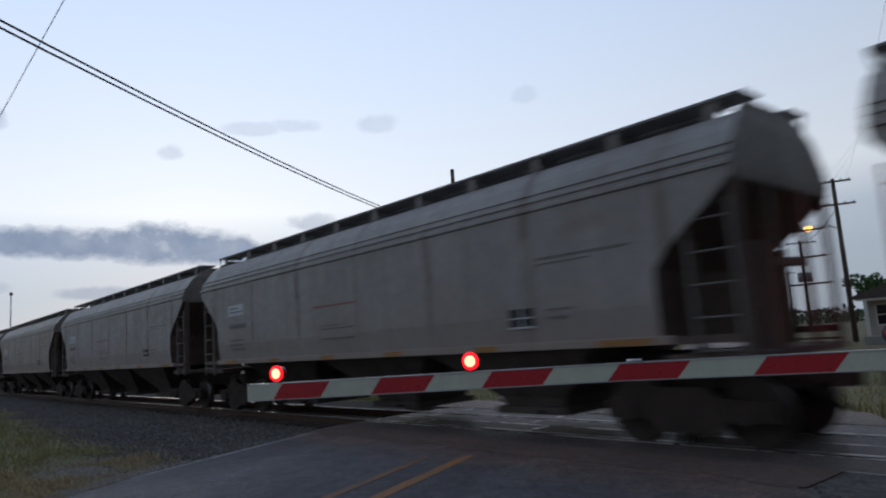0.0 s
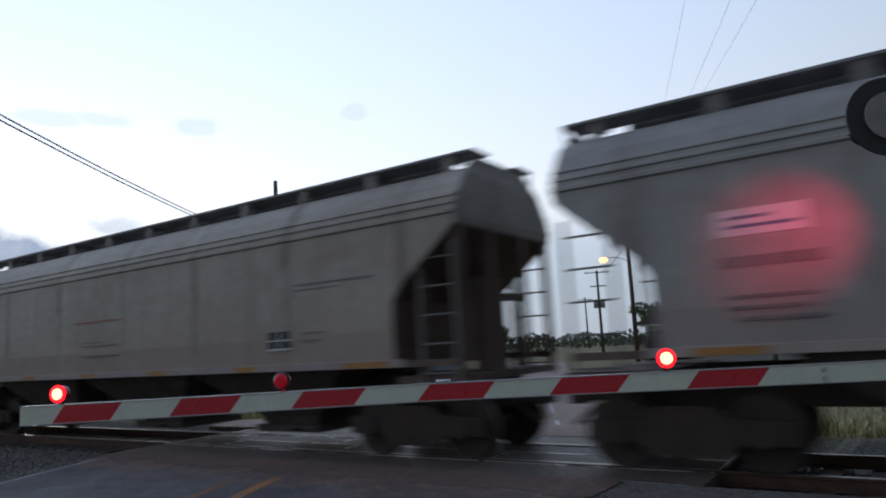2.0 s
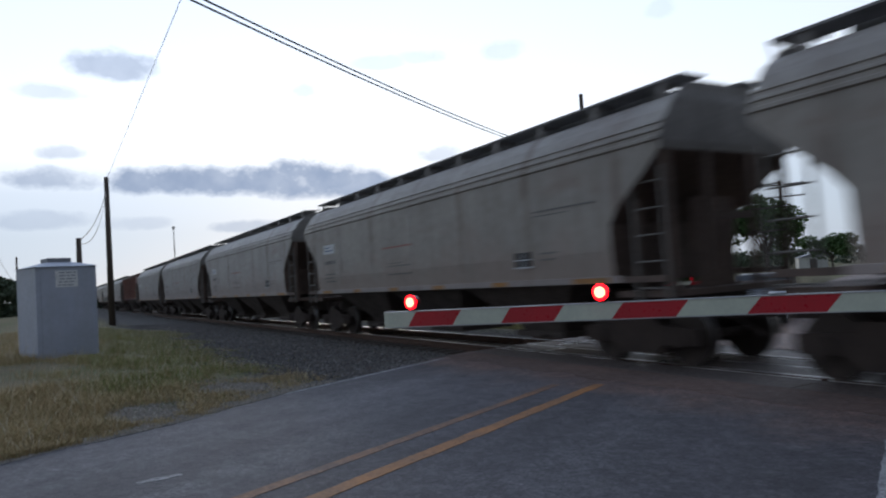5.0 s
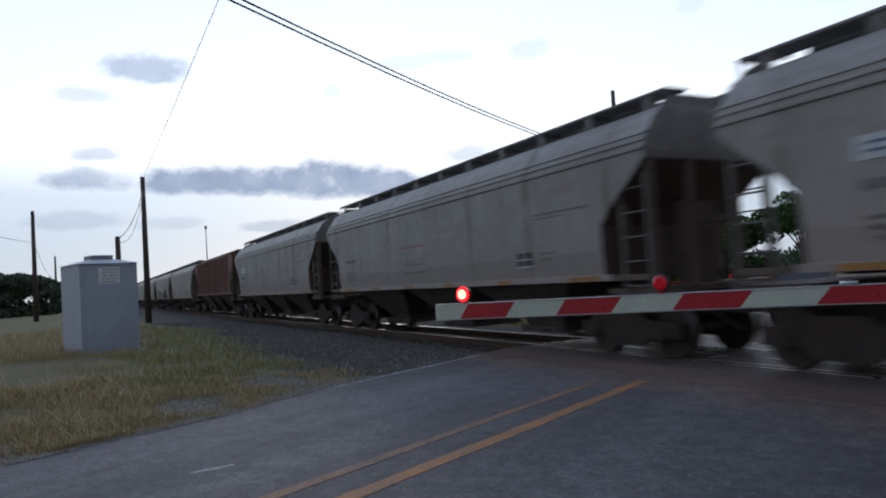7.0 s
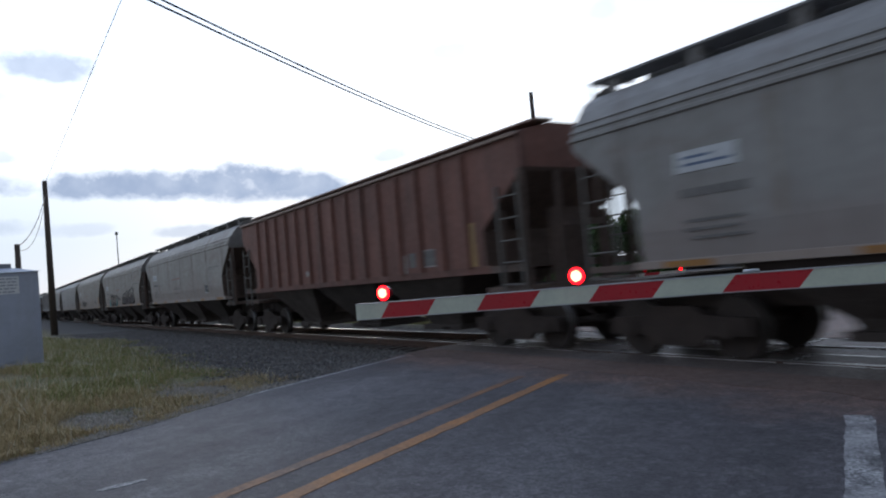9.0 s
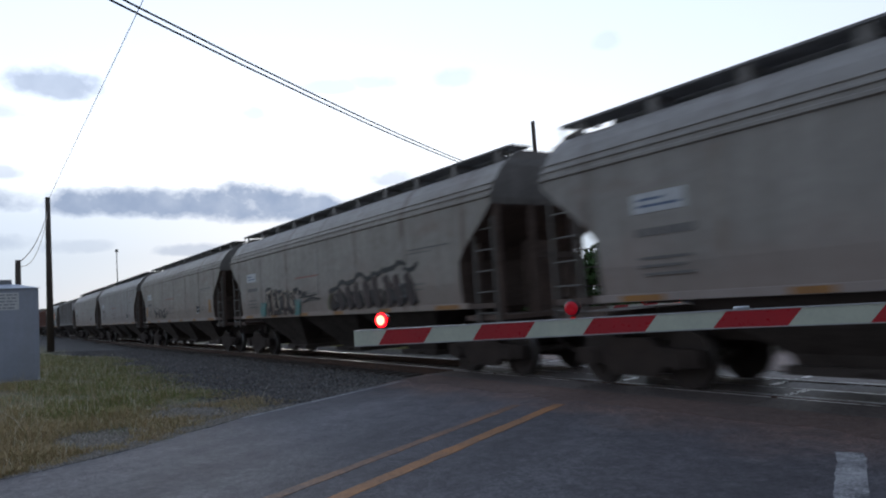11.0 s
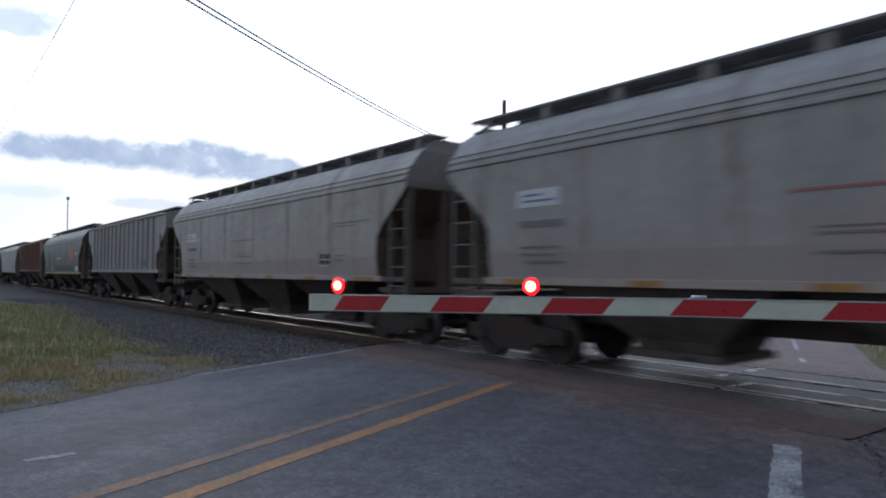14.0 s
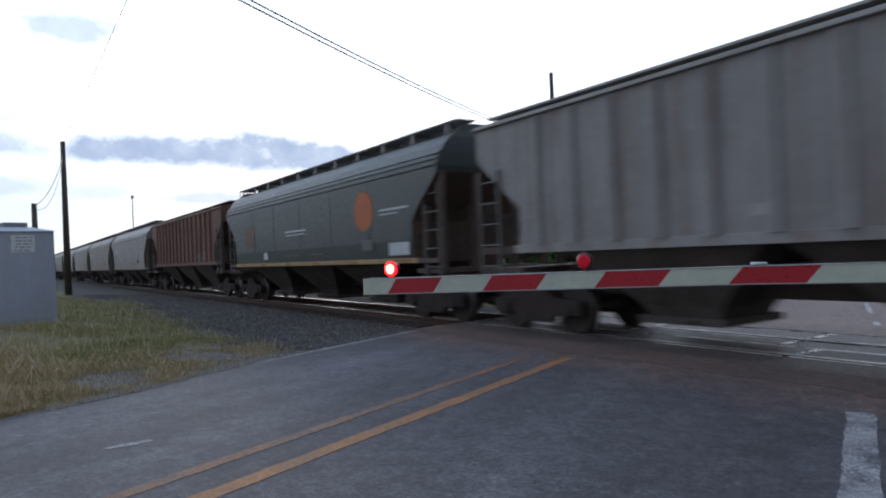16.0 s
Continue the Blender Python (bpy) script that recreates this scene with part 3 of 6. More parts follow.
def loft(bm, rings, mi=0, caps=True):
    """Join plan rectangles (z, half width, half length, x shift) into one shell."""
    prev = None
    for z, w, h, sx in rings:
        cur = [bm.verts.new(p) for p in ((sx - h, -w, z), (sx + h, -w, z), (sx + h, w, z), (sx - h, w, z))]
        if prev:
            for i in range(4):
                j = (i + 1) % 4
                bm.faces.new((prev[i], prev[j], cur[j], cur[i])).material_index = mi
        elif caps:
            bm.faces.new(cur[::-1]).material_index = mi
        prev = cur
    if caps:
        bm.faces.new(prev).material_index = mi


def part(name, bm, material, parent=None, label="", recalc=True, bevel=0.0):
    if recalc:
        bmesh.ops.recalc_face_normals(bm, faces=bm.faces)
    me = bpy.data.meshes.new(name)
    bm.to_mesh(me)
    bm.free()
    for m in (material if isinstance(material, (list, tuple)) else [material]):
        me.materials.append(m)
    ob = new(name, me)
    if parent is not None:
        ob.parent = parent
    if bevel > 0:
        md = ob.modifiers.new("bevel", "BEVEL")
        md.width, md.segments, md.limit_method = bevel, 2, "ANGLE"
    if label:
        tagged(ob, label)
    return ob


def thing(name, m, label, category, group="", kind=""):
    ob = new(name)
    ob.matrix_basis = m
    return tagged(ob, label, category, group, kind)


def array_mesh(name, verts, faces, material, label, category, kind):
    me = bpy.data.meshes.new(name)
    me.from_pydata(verts, [], faces)
    me.materials.append(material)
    return tagged(new(name, me), label, category, "", kind)


# ---- ground and road ----
def axis_steps(fine_lo, fine_hi, step, far):
    mid = list(np.arange(fine_lo, fine_hi + 1e-6, step))
    out, d = [], step
    while d < far:
        d *= 1.35
        out.append(d)
    return [fine_lo - v for v in out[::-1]] + mid + [fine_hi + v for v in out]


def build_ground():
    xs, ys = axis_steps(-30, 12, 0.5, 3500), axis_steps(-12, 32, 0.5, 3500)
    verts = []
    for y in ys:
        for x in xs:
            z = ground_z(x, y)
            if (on_road(x, y) if y > 13 else -6.9 < x < 0.8) and -12.5 < y < 62:
                z -= 0.10
            l = N.x * x + N.y * y
            if 8.0 < l < 13.0:
                z = min(z, -0.42)
            verts.append((x, y, z))
    w = len(xs)
    faces = [(j * w + i, j * w + i + 1, (j + 1) * w + i + 1, (j + 1) * w + i) for j in range(len(ys) - 1) for i in range(w - 1)]
    return array_mesh("ground", verts, faces, M["soil"], "dry grassy soil beside the railway crossing", "ground", "structure")


def sheet(name, pts_fn, us, vs, lift, depth, material, label, category, kind="structure", parent=None, height=None):
    """A thin paved slab over a grid of plan points, with edges that go down."""
    bm = bm_new()
    top = [[None] * len(us) for _ in vs]
    for j, v in enumerate(vs):
        for i, u in enumerate(us):
            x, y = pts_fn(u, v)
            top[j][i] = bm.verts.new((x, y, (height or road_z)(x, y) + lift))
    for j in range(len(vs) - 1):
        for i in range(len(us) - 1):
            bm.faces.new((top[j][i], top[j][i + 1], top[j + 1][i + 1], top[j + 1][i]))
    edge = [top[0][i] for i in range(len(us))] + [top[j][-1] for j in range(1, len(vs))] + [top[-1][i] for i in range(len(us) - 2, -1, -1)] + [top[j][0] for j in range(len(vs) - 2, 0, -1)]
    low = [bm.verts.new((v.co.x, v.co.y, v.co.z - depth)) for v in edge]
    for i in range(len(edge)):
        j = (i + 1) % len(edge)
        bm.faces.new((edge[i], low[i], low[j], edge[j]))
    ob = part(name, bm, material, parent, "" if parent else label, recalc=False)
    if not parent:
        tagged(ob, label, category, "", kind)
    return ob


def build_road():
    ys = list(np.arange(-60, -12, 6.0)) + list(np.arange(-12, 3, 1.0)) + list(np.arange(3, 16.01, 0.12))

    def near_pt(u, v):
        # near side: up to the track, cut along the crossing panels
        left = -7.05 - 0.37 * smooth(v, 6.2, 8.8)
        x = left + (0.9 - left) * u
        if u in (0.0, 1.0):
            x += 0.07 * noise.noise((v * 0.9, u * 7, 3.0)) + 0.07 * noise.noise((v * 3.7, u * 7, 8.0))
        limit = (8.72 - N.x * x) / N.y
        return x, min(v, limit)
    us = [0.0] + list(np.linspace(0.03, 0.97, 24)) + [1.0]
    road = sheet("road", near_pt, us, ys, 0.0, 0.12, M["asphalt"], "worn grey asphalt road leading over the crossing", "road")

    def far_pt(u, v):
        x = -7.5 + 10.1 * u
        y0 = (12.08 - N.x * x) / N.y
        y = y0 + v
        return x + (0.15 - 0.09 * u) * v, y
    sheet("road", far_pt, list(np.linspace(0, 1, 15)), list(np.arange(0, 8, 0.5)) + list(np.arange(8, 60, 3.0)), 0.0, 0.12, M["asphalt"], "worn grey asphalt road beyond the crossing", "road")

    def strip(name, x0, y0, x1, y1, w, material, label, lift=0.004, ragged=0.0):
        n = max(8, int(abs(y1 - y0) / 0.10))
        vs = list(np.linspace(0, 1, n))
        def f(u, v):
            y = y0 + (y1 - y0) * v
            taper = 1 - ragged * (1 - smooth(v, 0, 0.4)) - ragged * smooth(v, 0.6, 1.0)
            return x0 + (x1 - x0) * v + (u - 0.5) * w * taper * (1 + 0.16 * noise.noise((y * 5, u * 3, x0))) + 0.012 * noise.noise((y * 2, u * 9, x0)), y
        return sheet(name, f, [0.0, 0.5, 1.0], vs, lift, 0.003, material, label, "road marking")
    strip("road_marking", -3.78, -2.0, -3.11, 10.1, 0.165, M["yellow"], "worn solid orange-yellow centre line on the road")
    strip("road_marking", -4.22, -2.0, -3.71, 9.95, 0.135, M["yellow_old"], "faded yellow centre line beside the brighter one")
    strip("road_marking", -7.30, 8.2, -7.27, 12.7, 0.07, M["white"], "thin worn white line along the road's edge")
    strip("road_marking", -0.11, 1.5, 0.31, 7.7, 0.22, M["white"], "worn white edge line ending before the crossing")
    strip("road_marking", -5.10, 4.22, -4.98, 4.56, 0.12, M["white"], "short worn white fleck of paint on the lane", ragged=0.5)

    strip("road_marking", 1.44, 19.2, 1.95, 33.0, 0.13, M["white"], "worn white edge line beyond the crossing")

    # rusty strip before the panels
    def rust_pt(u, v):
        s = 3.2 + 9.6 * u
        l = 7.75 + 0.96 * v + (0.32 * noise.noise((s * 1.3, 0, 0)) + 0.1 * noise.noise((s * 5, 0, 0)) if v == 0 else 0)
        p = track_point(s, l)
        return p.x, p.y
    sheet("road_strip", rust_pt, list(np.linspace(0, 1, 110)), [0.0, 0.33, 0.66, 1.0], 0.005, 0.003, M["patch"], "rust-brown paved strip beside the crossing panels", "road")

    return road


def build_track():
    track = thing("railway_track", pose(0, 0, 0, 0, 0, TRACK_TURN), "single railway track with shiny rails on dark ballast", "railway track", kind="structure")
    track.matrix_basis = Matrix.Translation(N * LC + Vector((0, 0, RAIL))) @ pose(0, 0, 0, 0, 0, TRACK_TURN)
    for y in (-0.7525, 0.7525):
        bm = bm_new()
        prism(bm, [(y - 0.07, -0.165), (y + 0.07, -0.165), (y + 0.07, -0.15), (y + 0.012, -0.13), (y + 0.012, -0.045), (y + 0.035, -0.035), (y + 0.035, -0.006), (y - 0.035, -0.006), (y - 0.035, -0.035), (y - 0.012, -0.045), (y - 0.012, -0.13), (y - 0.07, -0.15)], "x", -120, 700)
        rail = part("rail", bm, M["rust"], track, "rusty steel rail with a polished head")
        bm = bm_new()
        prism(bm, [(y - 0.034, -0.006), (y + 0.034, -0.006), (y + 0.03, 0.0), (y - 0.03, 0.0)], "x", -120, 700)
        part("rail_head", bm, M["steel"], rail, "polished running surface")
    bm = bm_new()
    box(bm, -0.11, 0.11, -1.3, 1.3, -0.34, -0.166)
    first = part("tie", bm, M["tie"], track)
    first.location.x = 14.3
    for i in range(1, 200):
        s = 14.3 + 0.53 * i
        if i > 140:
            s = 1.2 - 0.53 * (i - 141)
        o = new("tie", first.data)
        o.parent = track
        o.location = (s, random.uniform(-0.03, 0.03), random.uniform(-0.006, 0.006))
    # crossing panels: outer rows and two rows between the rails, far joints staggered
    for y0, y1, first_joint in ((0.86, 1.66, 2.55), (0.005, 0.66, 2.50), (-0.66, -0.005, 3.16), (-1.66, -0.86, 3.16)):
        joints = [2.3] + [first_joint + 3.07 * k for k in range(4) if first_joint + 3.07 * k > 2.7] + [13.3]
        for x0, x1 in zip(joints, joints[1:]):
            bm = bm_new()
            gap = 0.05 if y1 < 1.6 else 0.008
            box(bm, x0 + gap, x1 - gap, y0 + 0.012, y1 - 0.012, -0.17, -0.012 - random.uniform(0, 0.004))
            p = part("panel", bm, M["panel"], track, "worn brownish concrete crossing panel")
            bm = bm_new()
            for xa in (x0 + 0.022, x1 - 0.046):
                box(bm, xa, xa + 0.024, y0, y1, -0.05, -0.005)
            if y1 < 1.6:
                part("end_angle", bm, M["angle"], p, "shiny steel end angle")
            else:
                bm.free()
            bm = bm_new()
            for ya in (y0 - 0.004, y1 - 0.010):
                box(bm, x0 + 0.05, x1 - 0.05, ya, ya + 0.014, -0.05, -0.007)
            part("edge_angle", bm, M["angle"], p, "worn steel edge angle")
    return track


def build_ballast():
    # bed under the stones
    bm = bm_new()
    prof = [(4.0, -0.75), (3.4, -0.40), (1.75, -0.235), (-1.75, -0.235), (-3.4, -0.40), (-4.0, -0.75)]
    for x0, x1 in ((13.4, 700), (-120, 2.2)):
        prism(bm, prof, "x", x0, x1)
    bed = part("ballast_bed", bm, M["gravel_bed"], None)
    bed.matrix_basis = Matrix.Translation(N * LC + Vector((0, 0, RAIL))) @ pose(0, 0, 0, 0, 0, TRACK_TURN)
    tagged(bed, "grey crushed stone ballast bed under the track", "ballast", "", "structure")
    def shoulder_pt(u, v):
        x = 0.66 + (4.4 + 1.2 * noise.noise((v * 5, 0, 1.0))) * u
        y0, y1 = 0.5, (8.74 - N.x * x) / N.y
        return x, y0 + (y1 - y0) * v
    sheet("gravel_verge", shoulder_pt, list(np.linspace(0, 1, 10)), list(np.linspace(0, 1, 34)), -0.012, 0.2, M["gravel_bed"], "grey gravel verge beside the gate", "gravel")
    rng = np.random.default_rng(3)
    octa = np.array([(1, 0, 0), (-1, 0, 0), (0, 1, 0), (0, -1, 0), (0, 0, 1), (0, 0, -1)], float)
    tri = np.array([(0, 2, 4), (2, 1, 4), (1, 3, 4), (3, 0, 4), (2, 0, 5), (1, 2, 5), (3, 1, 5), (0, 3, 5)])
    verts, faces, count = [], [], 0

    def top_z(l):
        a = abs(l - LC)
        if a < 1.75:
            return RAIL - 0.235
        if a < 3.4:
            return RAIL - 0.235 - 0.165 * (a - 1.75) / 1.65
        return None
    for _ in range(68000):
        q = rng.random()
        if q < 0.75:
            s, l = 9.6 + 35 * rng.random() ** 1.4, rng.uniform(2.6, 9.8)
        elif q < 0.85:
            s, l = 13.3 + 60 * rng.random(), rng.uniform(9.8, 12.5)
        else:
            s, l = 5.5 - 12 * rng.random() ** 1.1, rng.uniform(3.0, 12.5)
        p = track_point(s, l)
        if on_road(p.x, p.y) or (2.3 < s < 13.35 and l > 8.6):
            continue
        if l < 7.0 and s > 6 and rng.random() > smooth(l + 1.6 * noise.noise((p.x * 0.5, p.y * 0.5, 9)), 2.8, 6.4):
            continue
        z = top_z(l)
        gz = ground_z(p.x, p.y)
        z = gz if z is None else max(z, gz if l < 8 else z)
        r = rng.uniform(0.013, 0.055) * (0.75 + 0.25 * smooth(l, 4.5, 6.5)) * (0.5 if s < 5.6 and l < 8.6 else 1.0)
        v = octa * rng.uniform(0.6, 1.25, (6, 3)) * r * np.array((1.1, 1.0, 0.75))
        a = rng.uniform(0, 6.283)
        c, sn = math.cos(a), math.sin(a)
        v = np.stack([v[:, 0] * c - v[:, 1] * sn + p.x, v[:, 0] * sn + v[:, 1] * c + p.y, v[:, 2] + z + r * 0.35], 1)
        verts.append(v)
        faces.append(tri + count)
        count += 6
    array_mesh("ballast", np.concatenate(verts).tolist(), np.concatenate(faces).tolist(), M["stone"], "loose grey crushed stones along the track", "ballast", "stuff")
    # grit along the road's edge and on the bare spots
    verts, faces, count = [], [], 0
    for i in range(14000):
        y = rng.uniform(-1, 9.5)
        x = -7.02 - 0.37 * smooth(y, 6.2, 8.8) - abs(rng.normal(0, 0.20)) - 0.35 * max(0, noise.noise((y * 0.8, 3, 1)))
        if i > 8000:
            bx, by = ((-8.0, 6.4), (-8.5, 8.5))[i % 2]
            x, y = bx + rng.normal(0, 0.55), by + rng.normal(0, 0.45)
            if on_road(x, y):
                continue
        r = rng.uniform(0.006, 0.024)
        v = octa * rng.uniform(0.6, 1.25, (6, 3)) * r
        v = v + np.array((x, y, ground_z(x, y) + r * 0.3))
        verts.append(v)
        faces.append(tri + count)
        count += 6
    array_mesh("grit", np.concatenate(verts).tolist(), np.concatenate(faces).tolist(), M["grit"], "pale grit and small stones along the road edge", "grit", "stuff")


def blades(name, spots, hmin, hmax, material, label, seed, width=0.005):
    rng = np.random.default_rng(seed)
    q = np.array(spots, float)
    n = len(q)
    z = np.array([ground_z(x, y) for x, y, _ in spots])
    h = rng.uniform(hmin, hmax, n) * q[:, 2]
    a = rng.uniform(0, 6.283, n)
    lean = rng.uniform(0.2, 1.3, n) * h
    b = a + rng.uniform(-1, 1, n) + 1.57
    wx, wy = np.cos(b) * width, np.sin(b) * width
    lx, ly = np.cos(a) * lean, np.sin(a) * lean
    x, y = q[:, 0], q[:, 1]
    v = np.stack([np.stack([x - wx, y - wy, z - 0.03], 1), np.stack([x + wx, y + wy, z - 0.03], 1),
                  np.stack([x + lx * 0.35 - wx * 0.8, y + ly * 0.35 - wy * 0.8, z + h * 0.55], 1),
                  np.stack([x + lx * 0.35 + wx * 0.8, y + ly * 0.35 + wy * 0.8, z + h * 0.55], 1),
                  np.stack([x + lx, y + ly, z + h], 1)], 1).reshape(-1, 3)
    base = np.arange(n)[:, None] * 5
    tris = np.concatenate([base + np.array([[0, 1, 3]]), base + np.array([[0, 3, 2]]), base + np.array([[2, 3, 4]])])
    array_mesh(name, v.tolist(), tris.tolist(), material, label, "grass", "stuff")


def build_grass():
    rng = np.random.default_rng(11)
    dry, green, far, straw = [], [], [], []
    for _ in range(760000):
        x = -7.12 - 25 * rng.random() ** 1.7
        y = -1 + 22 * rng.random()
        l = N.x * x + N.y * y
        side = -7.05 - 0.37 * smooth(y, 6.2, 8.8) - x
        if l > 8.2 or l < -6 or side < 0.02:
            continue
        clump = noise.noise((x * 0.9, y * 0.9, 1.0)) + 0.6 * noise.noise((x * 3.1, y * 3.1, 5.0))
        edge = 4.4 + 1.5 * noise.noise((x * 0.45, y * 0.45, 4.0)) + 0.10 * max(0, -x - 11)
        # thins out towards the gravel, the road and in bare spots
        keep = (1 - smooth(l + 1.1 * clump, edge - 1.7, edge + 0.6)) * smooth(side + 0.3 * clump, -0.02, 0.42)
        for bx, by, br in ((-8.0, 6.4, 0.6), (-8.6, 8.4, 0.7), (-9.4, 9.4, 0.5), (-14.6, 7.4, 2.4), (-12.8, 6.6, 1.2), (-15.8, 15.2, 1.4)):
            keep *= smooth(math.hypot((x - bx) * 0.8, y - by) + 0.45 * clump, br * 0.5, br * 1.15)
        keep *= 0.10 + 0.90 * smooth(clump, -0.6, 0.15)
        if rng.random() > keep * 1.1:
            continue
        tall = (0.34 + 0.22 * (1 - smooth(l + noise.noise((x * 0.4, y * 0.4, 2.0)), 0.6, 2.6)) + 0.45 * max(0, clump)) * (0.45 + 0.55 * smooth(side, 0.1, 0.9))
        lush = smooth(l + 1.5 * noise.noise((x * 0.35, y * 0.35, 8.0)) + 0.5 * clump, 0.9, 2.2) * smooth(-x, 8.6, 10.2)
        if rng.random() < 0.08 + 0.62 * lush:
            green.append((x, y, tall * 0.95))
        else:
            dry.append((x, y, tall * (1 - 0.2 * lush)))
        if rng.random() < 0.006 * (1 + 2 * smooth(-x, 9.0, 12.0)):
            straw.append((x, y, tall))
    blades("straw", straw, 0.35, 0.75, M["straw"], "pale straw stalks standing in the grass", 7, width=0.0035)
    blades("dry_grass", dry, 0.07, 0.32, M["grass"], "dry olive-brown roadside grass", 1, width=0.0034)
    blades("green_grass", green, 0.06, 0.25, M["green_grass"], "short green grass beside the ballast", 2, width=0.0034)
    for _ in range(40000):
        s, l = rng.uniform(-14, 60), 13.9 + 14 * rng.random() ** 1.9
        p = track_point(s, l)
        if on_road(p.x, p.y):
            continue
        far.append((p.x, p.y, 1.0))
    blades("far_grass", far, 0.12, 0.42, M["far_grass"], "tall pale yellow-green grass beyond the track", 3, width=0.012)
    right = []
    for _ in range(5000):
        x, y = rng.uniform(1.1, 9), rng.uniform(0, 9.5)
        if N.x * x + N.y * y < 6.6:
            right.append((x, y, 0.8))
    blades("verge_grass", right, 0.1, 0.4, M["grass"], "dry grass on the verge by the gate", 4)


# ---- the train ----
def decal(bm, x0, x1, z0, z1, y=1.632, mi=0):
    box(bm, x0, x1, y - 0.004, y + 0.004, z0, z1, mi)


def add_truck(parent, x):
    tr = part_truck_frame(parent)
    tr.location = (x, 0, 0)
    for ax in (-0.87, 0.87):
        ws = wheelset(tr)
        ws.matrix_parent_inverse = Matrix.Translation((ax, 0, 0.457))
    return tr


TRUCK_MESH, WHEEL_MESH = [], []


def part_truck_frame(parent):
    if not TRUCK_MESH:
        bm = bm_new()
        for y in (-1.02, 1.02):
            prism(bm, [(-1.25, 0.36), (-1.25, 0.62), (-0.55, 0.66), (-0.35, 0.80), (0.35, 0.80), (0.55, 0.66), (1.25, 0.62), (1.25, 0.36), (0.62, 0.36), (0.42, 0.20), (-0.42, 0.20), (-0.62, 0.36)], "y", y - 0.07, y + 0.07)
            for ax in (-0.87, 0.87):
                tube(bm, (ax, y - 0.12, 0.457), (ax, y + 0.13, 0.457), 0.14, n=12)
            for sx in (-0.2, -0.07, 0.07, 0.2):
                tube(bm, (sx, y + 0.02, 0.26), (sx, y + 0.02, 0.56), 0.055, n=8)
        box(bm, -0.22, 0.22, -1.1, 1.1, 0.52, 0.72)
        tube(bm, (0, 0, 0.70), (0, 0, 0.88), 0.2, n=12)
        bmesh.ops.recalc_face_normals(bm, faces=bm.faces)
        me = bpy.data.meshes.new("truck")
        bm.to_mesh(me)
        bm.free()
        me.materials.append(M["under"])
        TRUCK_MESH.append(me)
    ob = new("truck", TRUCK_MESH[0])
    ob.parent = parent
    return ob


def wheelset(parent):
    if not WHEEL_MESH:
        bm = bm_new()
        tube(bm, (0, -1.1, 0), (0, 1.1, 0), 0.08, n=10)
        for sgn in (-1, 1):
            tube(bm, (0, sgn * 0.70, 0), (0, sgn * 0.83, 0), 0.455, n=28)
            tube(bm, (0, sgn * 0.672, 0), (0, sgn * 0.70, 0), 0.485, n=28)
            tube(bm, (0, sgn * 0.82, 0), (0, sgn * 0.87, 0), 0.16, 0.13, n=12)
            for k in range(3):
                a = k * 2.094
                tube(bm, (0.27 * math.cos(a), sgn * 0.829, 0.27 * math.sin(a)), (0.27 * math.cos(a), sgn * 0.842, 0.27 * math.sin(a)), 0.05, n=8)
        for f in bm.faces:
            cen = f.calc_center_median()
            if abs(math.hypot(cen.x, cen.z) - 0.452) < 0.012 and abs(f.normal.y) < 0.5:
                f.material_index = 1
        bmesh.ops.recalc_face_normals(bm, faces=bm.faces)
        me = bpy.data.meshes.new("wheelset")
        bm.to_mesh(me)
        bm.free()
        me.materials.append(M["wheel"])
        me.materials.append(M["tread"])
        WHEEL_MESH.append(me)
    ob = new("wheelset", WHEEL_MESH[0])
    ob.parent = parent
    WHEELSETS.append(ob)
    return ob


WHEELSETS = []


STILE_MESH, RUNG_MESH = [], []


def ladder(parent, x0, x1, y, z0, z1, material):
    if not STILE_MESH:
        bm = bm_new()
        box(bm, -0.028, 0.028, -0.02, 0.02, 0, z1 - z0)
        o = part("ladder_stile", bm, material, parent)
        STILE_MESH.append(o.data)
        bpy.data.objects.remove(o)
        bm = bm_new()
        w = abs(x1 - x0) / 2
        tube(bm, (-w, 0, 0), (w, 0, 0), 0.017, n=6)
        o = part("ladder_rung", bm, material, parent)
        RUNG_MESH.append(o.data)
        bpy.data.objects.remove(o)
    for x in (x0, x1):
        o = new("ladder_stile", STILE_MESH[0])
        o.parent, o.location = parent, (x, y, z0)
    for k in range(5):
        o = new("ladder_rung", RUNG_MESH[0])
        o.parent, o.location = parent, ((x0 + x1) / 2, y, z0 + 0.2 + 0.42 * k)


